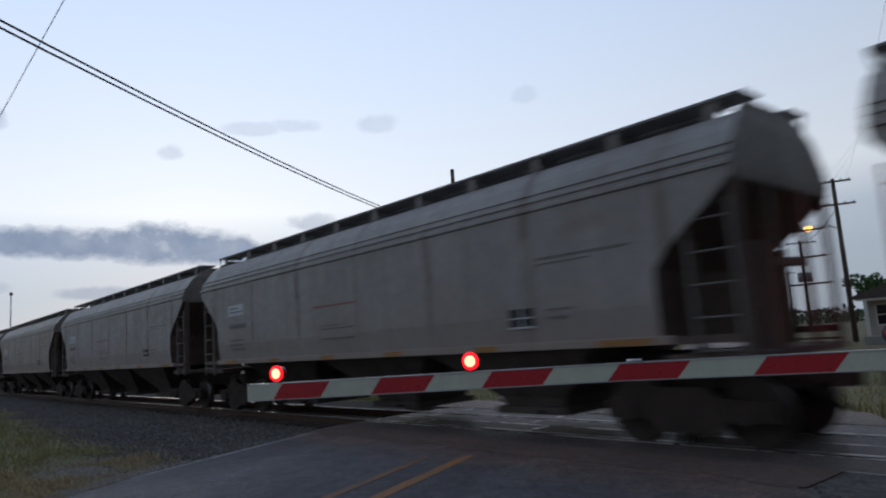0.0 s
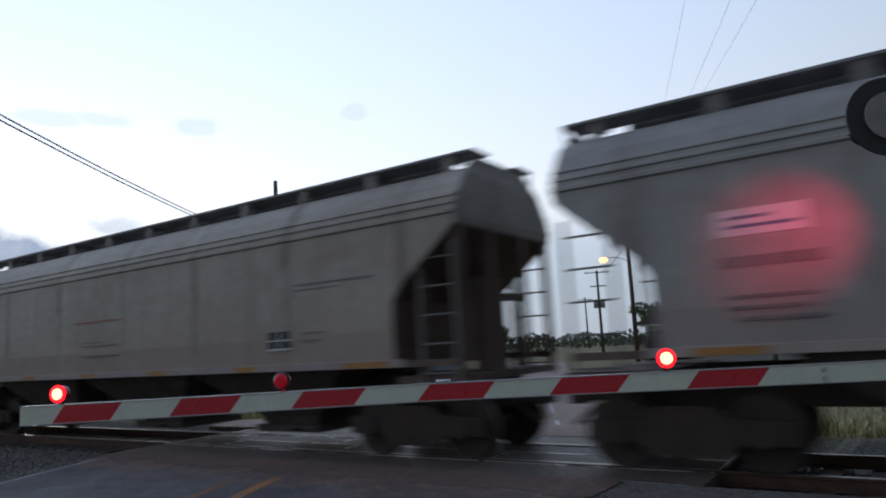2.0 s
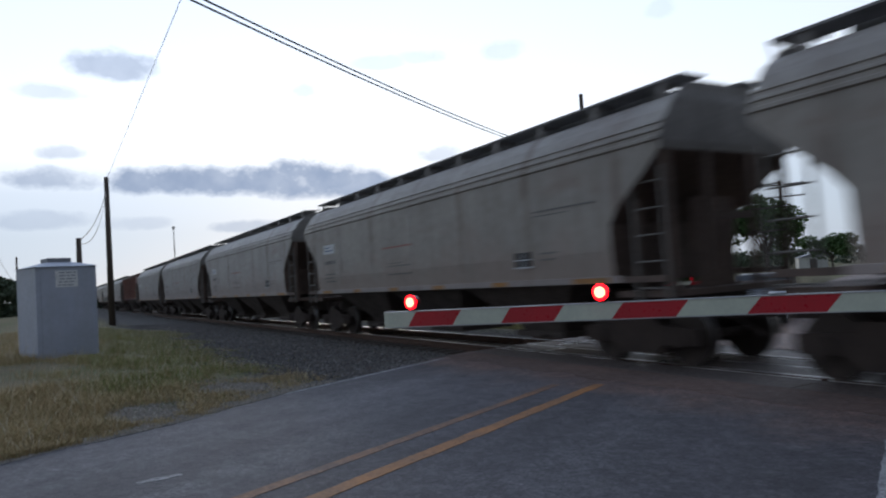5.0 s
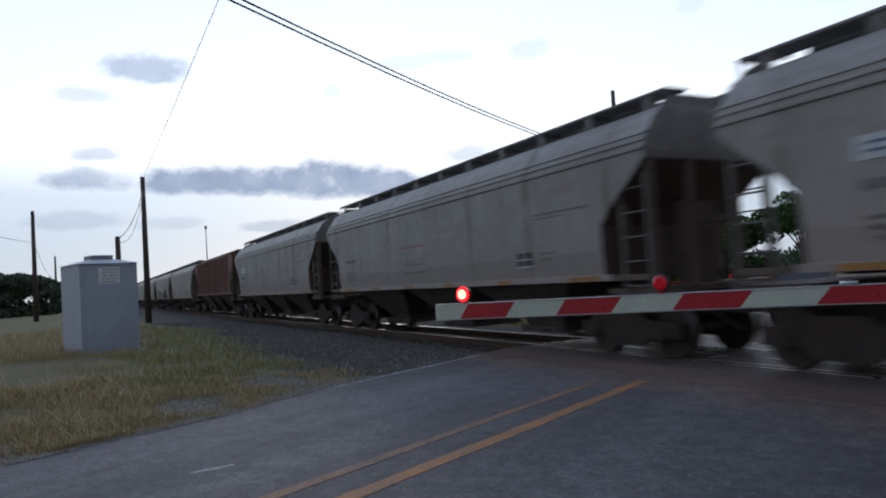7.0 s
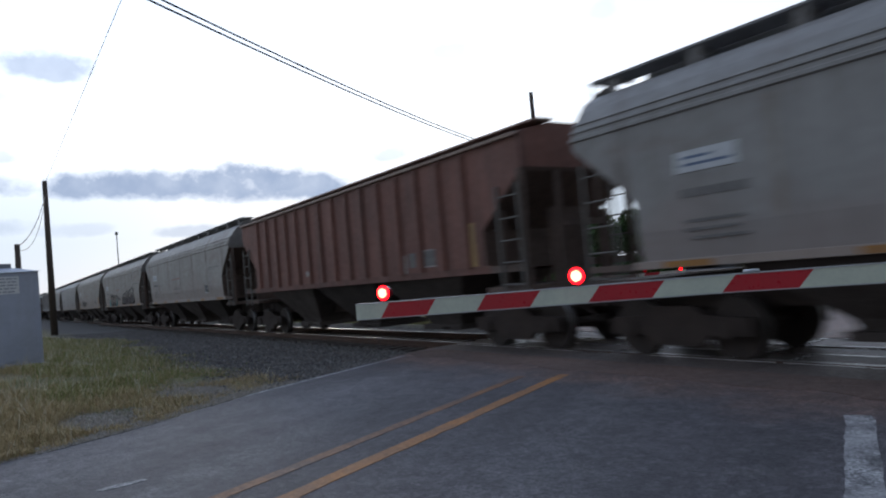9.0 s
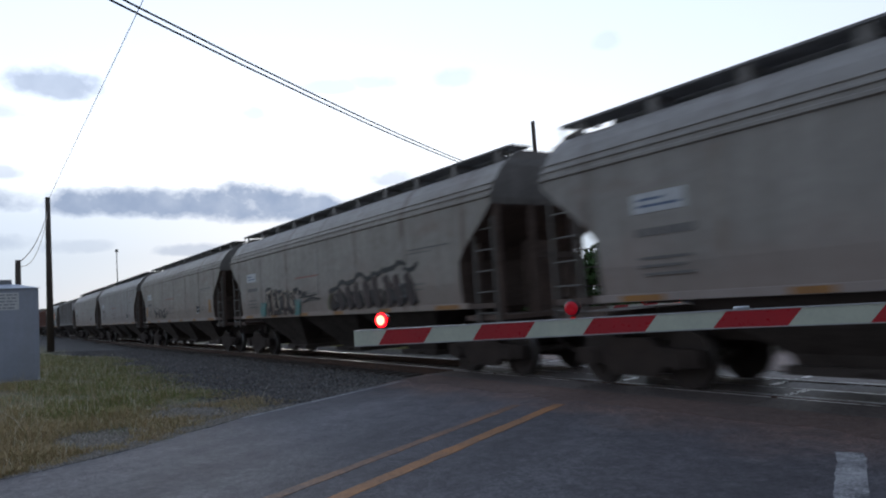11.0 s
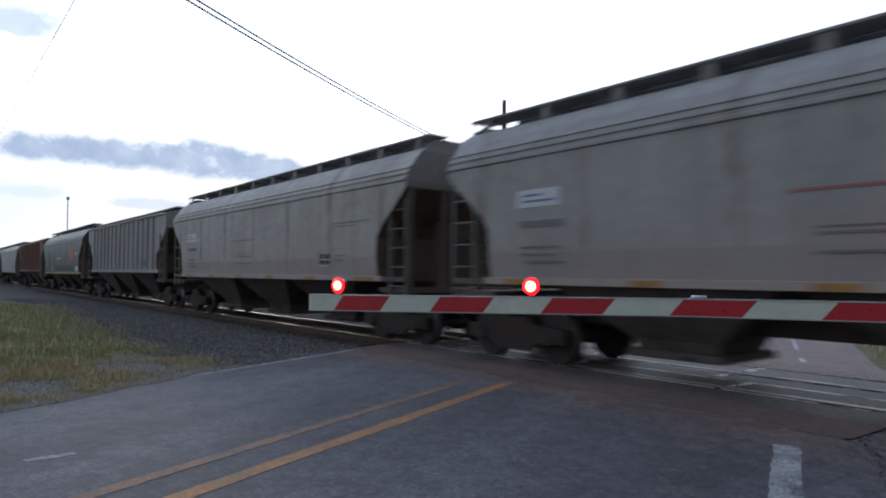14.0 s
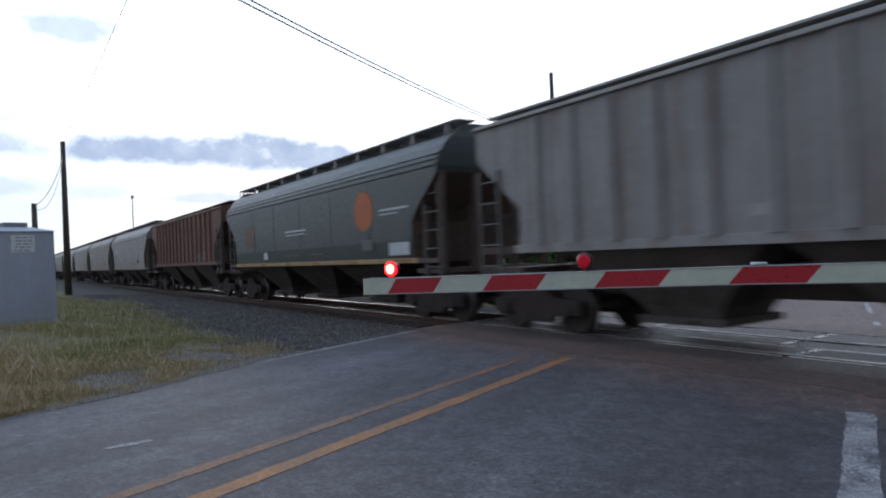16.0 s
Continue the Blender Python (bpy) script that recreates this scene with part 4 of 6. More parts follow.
def covered_hopper(paint, sill_paint, name="hopper_car", label="", side="round", length=8.33, rib_depth=0.10, end_paint=None):
    """A covered hopper car; local x runs towards the tail, +y is the side that faces the road."""
    car = thing(name, Matrix.Identity(4), label, "train car", "cars of the freight train")
    H = length
    end_paint = end_paint or paint
    sill = 1.40 if side == "round" else 1.58
    bm = bm_new()
    low = H - (1.2 if side == "round" else 1.28)
    if side == "round":
        rings = [(1.40, 1.56, low, 0), (1.95, 1.615, low, 0), (2.40, 1.62, low + 0.02, 0), (2.66, 1.62, H - 0.96, 0), (3.22, 1.62, H - 0.27, 0), (3.44, 1.62, H - 0.02, 0), (3.57, 1.615, H, 0),
                 (3.59, 1.655, H, 0), (3.64, 1.65, H, 0), (3.66, 1.59, H, 0), (3.72, 1.58, H, 0), (3.735, 1.61, H, 0), (3.77, 1.60, H, 0), (3.785, 1.555, H, 0),
                 (3.845, 1.53, H, 0), (3.86, 1.55, H, 0), (3.895, 1.53, H, 0), (3.905, 1.48, H, 0), (4.08, 1.37, H, 0), (4.25, 1.22, H, 0), (4.36, 1.05, H - 0.02, 0), (4.40, 0.85, H - 0.03, 0), (4.42, 0.3, H - 0.04, 0)]
    else:
        rings = [(1.60, 1.50, low, 0), (2.40, 1.50, low, 0), (3.40, 1.50, H - 0.05, 0), (3.48, 1.50, H, 0), (4.06, 1.50, H, 0), (4.16, 1.44, H, 0), (4.36, 0.6, H, 0)]
    loft(bm, rings)
    bmesh.ops.recalc_face_normals(bm, faces=bm.faces)
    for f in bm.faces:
        # sloped ends below the cap take the colour darkened for the recess
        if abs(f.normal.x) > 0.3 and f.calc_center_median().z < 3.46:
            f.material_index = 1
        # upper end faces take end_paint, a darker grey on the grey cars
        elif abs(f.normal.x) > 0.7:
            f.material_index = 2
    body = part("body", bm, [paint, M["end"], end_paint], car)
    if side == "round":
        for x in (-4.9, -2.45, 0.0, 2.45, 4.9):
            bm = bm_new()
            box(bm, x - 0.03, x + 0.03, 1.606, 1.628, 1.97, 3.5)
            part("weld_seam", bm, paint, body)
    else:
        first = None
        for k in range(15):
            x = -6.3 + 0.9 * k
            for sy in (-1, 1):
                if first is None:
                    b2 = bm_new()
                    prism(b2, [(-0.10, 0.0), (-0.055, rib_depth), (0.055, rib_depth), (0.10, 0.0)], "z", 1.69, 4.03)
                    first = part("rib", b2, paint, body)
                    rib = first
                else:
                    rib = new("rib", first.data)
                    rib.parent = body
                rib.matrix_basis = Matrix.Translation((x, sy * 1.495, 0)) @ (Matrix.Identity(4) if sy > 0 else pose(0, 0, 0, 0, 0, 180))
    # side sill
    for sy in (-1, 1):
        bm = bm_new()
        sw = 1.535 if side == "round" else 1.46
        z0 = sill + (0.0 if side == "round" else -0.04)
        box(bm, -low - 0.15, low + 0.15, sy * sw - 0.05, sy * sw + 0.05, z0, sill + 0.12)
        part("side_sill", bm, sill_paint, car, bevel=0.008)
        for sx in (-1, 1):
            bm = bm_new()
            xa, xb = sorted((sx * (low + 0.15), sx * (H - 0.1)))
            box(bm, xa, xb, sy * sw - 0.045, sy * sw + 0.045, z0, sill + 0.10)
            part("end_sill", bm, M["end"], car)
    # top edge coloured paler than the car, in place of sky reflected there
    if side == "rib":
        for sy in (-1, 1):
            bm = bm_new()
            box(bm, -H, H, sy * 1.53 - 0.05, sy * 1.53 + 0.05, 4.07, 4.14)
            part("top_chord", bm, M["chord"] if rib_depth < 0.085 else M["top_rust"], car, bevel=0.01)
    # bays
    for x in (-4.0, -0.1, 3.9):
        bm = bm_new()
        loft(bm, [(0.40, 0.66, 0.66, x), (0.58, 0.74, 0.74, x), (1.39 if side == "round" else 1.55, 1.42, 1.85, x)])
        box(bm, x - 0.80, x + 0.80, -0.80, 0.80, 0.30, 0.42)
        tube(bm, (x - 0.3, -1.0, 0.36), (x - 0.3, 1.0, 0.36), 0.03, n=6)
        part("discharge_bay", bm, M["bay"], car)
    # centre sill, couplers
    bm = bm_new()
    box(bm, -H + 0.05, H - 0.05, -0.33, 0.33, 0.72, 1.26)
    part("centre_sill", bm, M["under"], car)
    for sx in (-1, 1):
        bm = bm_new()
        box(bm, min(sx * (H - 0.1), sx * (H + 0.42)), max(sx * (H - 0.1), sx * (H + 0.42)), -0.09, 0.09, 0.78, 0.98)
        box(bm, min(sx * (H + 0.32), sx * (H + 0.60)), max(sx * (H + 0.32), sx * (H + 0.60)), -0.17, 0.17, 0.74, 1.02)
        tube(bm, (sx * (H + 0.1), 0.3, 0.75), (sx * (H + 0.5), 0.18, 0.45), 0.03, n=6)
        part("coupler", bm, M["under"], car)
        # end platform, posts and ladders
        bm = bm_new()
        box(bm, min(sx * low, sx * (H + 0.02)), max(sx * low, sx * (H + 0.02)), -1.5, 1.5, 1.16, 1.26)
        part("end_platform", bm, M["end"], car)
        for y in (-1.46, 1.46):
            for x, top in () if sx > 0 else ((H - 0.06, 3.45), (H - 0.72, 2.72)):
                bm = bm_new()
                box(bm, sx * x - 0.055, sx * x + 0.055, y - 0.05, y + 0.05, 1.26, top)
                part("end_post", bm, M["end"], car)
        for y in (-0.55, 0.55) if sx < 0 else ():
            bm = bm_new()
            box(bm, sx * (H - 0.06) - 0.05, sx * (H - 0.06) + 0.05, y - 0.06, y + 0.06, 1.26, 3.45)
            part("end_post", bm, M["end"], car)
        if sx < 0:
            bm = bm_new()
            box(bm, sx * (H - 0.06) - 0.04, sx * (H - 0.06) + 0.04, -0.49, 0.49, 2.35, 2.47)
            part("end_beam", bm, M["end"], car)
            bm = bm_new()
            box(bm, sx * (H - 0.42) - 0.03, sx * (H - 0.42) + 0.03, -0.49, 0.49, 1.26, 2.75)
            part("end_plate", bm, M["end"], car)
        for y in (-1.54, 1.54):
            ladder(car, sx * (H - 0.72), sx * (H - 0.1), y, 1.1, 3.2, M["ladder"])
        add_truck(car, sx * 7.05)
    bm = bm_new()
    tube(bm, (H - 0.8, -0.75, 1.55), (H - 0.8, -0.75, 1.95), 0.15, n=14)
    part("brake_cylinder", bm, M["under"], car)
    bm = bm_new()
    tube(bm, (H - 1.1, -0.5, 1.5), (H - 0.4, -0.5, 1.5), 0.2, n=14)
    part("air_reservoir", bm, M["under"], car)
    # roof: hatch trough, running boards on brackets
    zr = 4.26 if side == "round" else 4.34
    bm = bm_new()
    if side == "round":
        box(bm, -H + 0.75, H - 0.75, -0.47, 0.47, zr + 0.1, zr + 0.37)
    else:
        for k in range(6):
            x = -6.5 + 2.6 * k
            tube(bm, (x, 0.0, zr - 0.05), (x, 0.0, zr + 0.16), 0.4, n=16)
    part("hatch_cover", bm, M["board"] if side == "round" else paint, car)
    if side == "round":
        for sy in (-1, 1):
            bm = bm_new()
            y0, y1 = sorted((sy * 0.50, sy * 1.02))
            for k in range(12):
                yb = y0 + 0.045 * k
                box(bm, -H - 0.02, H + 0.02, yb, yb + 0.022, zr + 0.36, zr + 0.40)
            for k in range(27):
                x = -H + 0.1 + k * (2 * H - 0.2) / 26
                box(bm, x - 0.012, x + 0.012, y0, y1, zr + 0.365, zr + 0.39)
            rb = part("running_board", bm, M["board"], car)
            for k in range(11):
                x = -H + 0.45 + k * (2 * H - 0.9) / 10
                bm = bm_new()
                yo = sy * 0.97
                box(bm, x - 0.095, x + 0.095, min(yo, yo + sy * 0.02), max(yo, yo + sy * 0.02), 4.30, zr + 0.36)
                box(bm, x - 0.04, x + 0.04, min(sy * 0.48, yo), max(sy * 0.48, yo), zr + 0.31, zr + 0.36)
                part("bracket", bm, M["end_upper"], rb)
        for sx in (-1, 1):
            bm = bm_new()
            xa, xb = sorted((sx * (H - 0.10), sx * (H - 0.03)))
            prism(bm, [(-1.18, 4.22), (1.18, 4.22), (1.0, 4.42), (0.72, 4.575), (-0.72, 4.575), (-1.0, 4.42)], "x", xa, xb)
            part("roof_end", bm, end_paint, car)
            for y in (-0.98, 0.98):
                bm = bm_new()
                tube(bm, (sx * (H + 0.01), y, zr + 0.37), (sx * (H - 0.05), y, 4.30), 0.02, n=6)
                part("board_brace", bm, M["board"], car)
    else:
        for sy in (-1, 1):
            bm = bm_new()
            y0, y1 = sorted((sy * 0.65, sy * 1.1))
            box(bm, -H - 0.1, H + 0.1, y0, y1, zr + 0.02, zr + 0.06)
            # boards share the chord's sky-lit colour
            part("running_board", bm, M["chord"] if rib_depth < 0.085 else M["top_rust"], car)
    # reflectors along the sill, marks near the tail end
    for x, hw in () if side == "rib" else ((-6.55, 0.45), (-3.8, 0.27), (-1.2, 0.27), (1.25, 0.27), (3.8, 0.27), (6.35, 0.4)):
        bm = bm_new()
        decal(bm, x - hw, x + hw, 1.41, 1.50, 1.583)
        part("reflector", bm, M["reflect"], car, "worn yellow reflector strip")
    return car, body


def marks(car, kind):
    y = 1.626 if kind != "rib" else 1.506

    def bars(name, rows, material, label):
        for x0, x1, z0, z1 in rows:
            bm = bm_new()
            decal(bm, x0, x1, z0, z1, y)
            part(name, bm, material, car, label)
    if kind == "grey":
        bars("logo_panel", [(5.42, 6.36, 2.72, 3.02)], M["white_mark"], "plain pale panel")
        y += 0.003
        bars("logo_stripe", [(5.5, 6.25, 2.80, 2.84), (5.8, 6.25, 2.90, 2.94)], M["blue_mark"], "plain blue stripe")
        y -= 0.003
        bars("number_mark", [(6.1, 6.32, 2.37, 2.49), (5.85, 6.05, 2.37, 2.49), (5.3, 5.8, 2.37, 2.49)], M["dark_mark"], "dark unreadable mark")
        bars("weight_mark", [(5.4, 6.3, 2.02, 2.06), (5.5, 6.3, 1.90, 1.94), (5.35, 6.2, 1.78, 1.82)], M["dark_mark"], "small dark unreadable mark")
        bars("red_line", [(-0.02, 1.74, 2.58, 2.62)], M["red_mark"], "faded red line")
        bars("stencil_mark", [(0.1, 1.45, 2.07, 2.10), (0.55, 1.45, 2.15, 2.17), (0.05, 1.43, 1.85, 1.88)], M["dark_mark"], "small dark unreadable mark")
        bars("stencil_panel", [(-4.96, -4.45, 1.77, 2.07)], M["black"], "black stencil panel")
        y += 0.004
        bars("stencil_line", [(-4.98, -4.43, 1.755, 1.785), (-4.73, -4.70, 1.77, 2.07), (-4.98, -4.43, 1.91, 1.93)], M["white_mark"], "thin pale line")
        y -= 0.004
        bars("stencil_mark", [(-5.75, -5.25, 2.00, 2.03), (-5.65, -5.25, 1.88, 1.91)], M["dark_mark"], "small dark unreadable mark")
        bars("dark_line", [(-6.8, -5.1, 2.80, 2.83), (-6.1, -5.1, 2.72, 2.74)], M["dark_mark"], "thin dark line")
    elif kind == "green":
        bm = bm_new()
        for i in range(12):
            half = 0.52 * (1 - abs((i + 0.5) / 6 - 1) ** 2.6) ** 0.5
            decal(bm, -4.65 - half, -4.65 + half, 2.30 + i * 0.085, 2.30 + (i + 1) * 0.085, y)
        part("logo", bm, M["orange"], car, "plain worn round orange emblem")
        bars("logo", [(4.6, 5.7, 2.15, 2.95)], M["orange_dim"], "plain faded orange emblem")
        bars("name_mark", [(-7.0, -5.55, 2.74, 2.79), (-6.5, -5.55, 2.64, 2.67), (-0.5, 1.3, 2.52, 2.57), (-0.4, 1.25, 2.41, 2.44)], M["white_mark"], "white unreadable mark")
        bars("pale_patch", [(-7.0, -6.0, 1.60, 1.92), (3.2, 3.6, 1.65, 1.9)], M["white_mark"], "pale worn patch")
        bars("weight_mark", [(-5.1, -4.5, 1.76, 2.05), (0.2, 1.6, 1.72, 1.76), (-1.8, -0.8, 1.72, 1.76)], M["dark_mark"], "small unreadable mark")
    elif kind == "rib":
        bars("pale_label", [(1.85, 2.2, 1.92, 2.08)], M["chord"], "small pale label")
        bars("pale_plate", [(-3.78, -3.51, 1.70, 2.12)], M["chord"], "faded pale plate")
        bars("stencil_panel", [(-4.21, -3.93, 1.82, 2.16), (-5.04, -4.59, 1.83, 2.17)], M["dark_mark"], "dark stencil panel")
        y += 0.004
        bars("stencil_line", [(-5.04, -4.59, 1.80, 1.825), (-5.04, -4.59, 2.17, 2.19)], M["chord"], "thin pale line")


def spray(car, x0, z0, x1, z1, wide, material, seed):
    """One sprayed stroke: a thin ragged band that bows between two ends."""
    rng = random.Random(seed)
    bm = bm_new()
    n = 9
    bow = rng.uniform(-0.12, 0.12)
    dx, dz = x1 - x0, z1 - z0
    ln = math.hypot(dx, dz) or 1
    px, pz = -dz / ln, dx / ln
    rows = []
    for i in range(n + 1):
        u = i / n
        w = wide * (0.35 + 0.65 * math.sin(math.pi * (0.12 + 0.76 * u))) * rng.uniform(0.8, 1.15) * 0.5
        cx, cz = x0 + dx * u + px * bow * math.sin(math.pi * u), z0 + dz * u + pz * bow * math.sin(math.pi * u)
        rows.append([bm.verts.new((cx + k * px * w, y, cz + k * pz * w)) for k in (-1, 1) for y in (1.600, 1.633 + 0.0004 * (seed % 8))])
    for p, q in zip(rows, rows[1:]):
        for i, j in ((1, 3), (3, 2), (2, 0), (0, 1)):
            bm.faces.new((p[i], p[j], q[j], q[i]))
    for e in (rows[0], rows[-1]):
        bm.faces.new((e[0], e[1], e[3], e[2]))
    part("spray_stroke", bm, material, car, "sprayed paint stroke")


def graffiti_big(car):
    dark, teal, soot = M["spray_brown"], M["teal_mark"], M["black"]
    n = 0
    # leaning block letters with dark outlines
    for i in range(5):
        x = 4.25 - 0.52 * i
        z1 = 2.36 - 0.04 * i
        for x0, z0, x1, z2, w, m in ((x + 0.12, z1, x - 0.08, 1.48, 0.20, dark), (x + 0.13, z1, x - 0.28, z1 + 0.03, 0.10, soot), (x - 0.16, z1 - 0.1, x - 0.30, 1.55, 0.15, soot if i % 2 else dark), (x - 0.02, 1.95 - 0.1 * (i % 2), x - 0.22, 1.90, 0.08, soot)):
            spray(car, x0, z0, x1, z2, w, m, 10 + n)
            n += 1
    for i in range(8):
        spray(car, 4.15 - 0.31 * i, 2.28 - 0.02 * i, 4.0 - 0.31 * i, 1.5, 0.26, (soot, dark, M["spray_tan"])[(i * 2) % 3], 300 + i)
    # cream highlights along the letters' tops and shoulders
    cream = M["spray_cream"]
    for i in range(5):
        x, z1 = 4.25 - 0.52 * i, 2.36 - 0.04 * i
        for j, (x0, z0, x1, z2, w) in enumerate(((x + 0.10, z1 - 0.08, x - 0.30, z1 - 0.05, 0.07), (x + 0.02, z1 - 0.10, x - 0.10, 1.72, 0.09), (x - 0.22, 1.98, x - 0.02, 1.72, 0.06), (x - 0.12, 1.66, x - 0.34, 1.60, 0.06))):
            spray(car, x0, z0, x1, z2, w, cream, 407 + 8 * (i * 4 + j))
    for x0, x1 in ((4.92, 4.45), (1.86, 1.38)):
        for k in range(3):
            spray(car, x0 + (x1 - x0) * k / 3, 1.46, x0 + (x1 - x0) * (k + 0.7) / 3, 1.94 - 0.08 * (k % 2), 0.22, teal, 60 + n)
            n += 1
    for k in range(5):
        spray(car, 1.95 - 0.2 * k, 2.08 + 0.05 * (k % 2), 1.70 - 0.2 * k, 2.26 - 0.04 * k, 0.12, soot, 90 + k)
    spray(car, 1.49, 1.99, 0.15, 2.04, 0.06, soot, 101)
    spray(car, 1.12, 1.83, -0.08, 1.88, 0.06, soot, 102)
    # second, larger patch towards the leading end
    for k in range(9):
        x = -0.75 - 0.52 * k
        spray(car, x, 2.08 + 0.07 * min(k, 5), x - 0.62, 2.16 + 0.07 * min(k, 5), 0.13, soot, 120 + k)
        spray(car, x - 0.1, 2.05 + 0.05 * min(k, 5), x - 0.32, 1.55, 0.34, dark, 140 + k)
        spray(car, x - 0.35, 2.0, x - 0.5, 1.6, 0.12, soot, 160 + k)
    spray(car, -0.72, 1.58, -0.95, 2.0, 0.2, M["spray_olive"], 180)


def graffiti_small(car):
    soot = M["spray_soot"]
    rows = ((4.7, 2.08, 4.2, 1.68, 0.15), (4.65, 2.1, 3.6, 2.16, 0.05), (4.25, 2.0, 3.9, 2.02, 0.06), (4.1, 1.85, 3.65, 1.80, 0.07), (3.57, 2.08, 3.3, 1.66, 0.15), (3.6, 2.06, 3.1, 2.1, 0.06),
            (3.08, 2.1, 2.85, 1.75, 0.12), (2.9, 1.9, 2.5, 1.95, 0.12), (2.85, 1.7, 2.45, 1.78, 0.09), (2.45, 1.68, 1.95, 1.75, 0.16), (2.4, 2.0, 1.9, 2.12, 0.12), (2.2, 2.1, 2.05, 1.8, 0.09), (1.85, 1.98, 1.3, 1.95, 0.05), (1.8, 1.8, 1.4, 1.82, 0.06))
    for k, (x0, z0, x1, z1, w) in enumerate(rows):
        spray(car, x0, z0, x1, z1, w, soot, 200 + k)


CARS = {}


# the couplings do not fall at an even pitch: shift of the gap behind each car
GAP_SHIFT = [-0.15, -0.07, -0.03, 0.05, 0.15, 0.18, 0.2, 0.2, 0.2, -0.25, -0.27, -0.29, -0.36, -0.33, -0.4, -0.72, -0.95, -1.4]


def gap_shift(k):
    return -0.23 if k < 0 else GAP_SHIFT[min(k, 17)]


def car_pose(k, t):
    s = GAP0 + PITCH * (k - 0.5) + 0.5 * (gap_shift(k - 1) + gap_shift(k)) - SPEED * t
    return Matrix.Translation(track_point(s, LC, RAIL)) @ pose(0, 0, 0, 0, 0, TRACK_TURN)


def build_train():
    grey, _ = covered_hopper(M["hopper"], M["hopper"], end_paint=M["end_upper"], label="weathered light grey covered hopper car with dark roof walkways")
    marks(grey, "grey")
    CARS[-1] = grey
    first_sets = list(WHEELSETS)
    brown, _ = covered_hopper(M["brown"], M["brown"], label="rust-brown ribbed hopper car with worn paint", side="rib", length=8.11, rib_depth=0.091)
    marks(brown, "rib")
    CARS[9] = brown
    silver, _ = covered_hopper(M["silver"], M["silver"], label="faded silver-grey ribbed hopper car with rust stains", side="rib", rib_depth=0.08, length=8.17)
    marks(silver, "rib")
    CARS[15] = silver
    green, _ = covered_hopper(M["green"], M["yellow_sill"], label="dark green hopper car with orange emblems and a yellow sill", length=8.32)
    marks(green, "green")
    CARS[16] = green
    for k in range(0, 33):
        if k in CARS:
            continue
        CARS[k] = copy_thing(brown if k == 17 else grey, Matrix.Identity(4))
    for k in (4, 7):                             # these two have lost the pale panel
        for c in list(CARS[k].children):
            if c.name.startswith("logo_"):
                bpy.data.objects.remove(c)
    graffiti_big(CARS[11])
    graffiti_small(CARS[12])
    for x in (-6.62, 6.68):
        bm = bm_new()
        decal(bm, x - 0.16, x + 0.16, 1.75, 2.3, 1.625)
        part("paint_patch", bm, M["reflect"], CARS[12], "worn yellow paint patch")
    bm = bm_new()
    decal(bm, -6.55, -6.30, 1.7, 2.6, 1.506)
    part("paint_patch", bm, M["yellow_sill"], CARS[9], "worn ochre paint patch")
    bm = bm_new()
    decal(bm, -6.88, -6.68, 1.62, 2.42, 1.506)
    part("paint_patch", bm, M["rust_patch"], CARS[15], "rusty orange paint patch")
    tagged(CARS[11], "light grey covered hopper car with dark and teal graffiti")
    tagged(CARS[12], "light grey covered hopper car with dark graffiti low down")
    for k, car in CARS.items():
        car.matrix_basis = car_pose(k, 0)


# ---- crossing gate ----
ARM_Y, ARM_X0 = 5.07, -3.15                      # the arm's middle and its tip
ARM_SWING = Matrix.Translation((-0.4, ARM_Y, 0)) @ pose(0, 0, 0, 0, 0, -1.55) @ Matrix.Translation((0.4, -ARM_Y, 0))


def arm_top(x):
    return 1.274 - 0.0085 * max(0.0, -0.4 - x) + 0.002 * max(0.0, x + 0.4)


def arm_low(x):
    return 1.176 - 0.0145 * max(0.0, -0.4 - x)


LENSES = []
ADDED_VANES = []


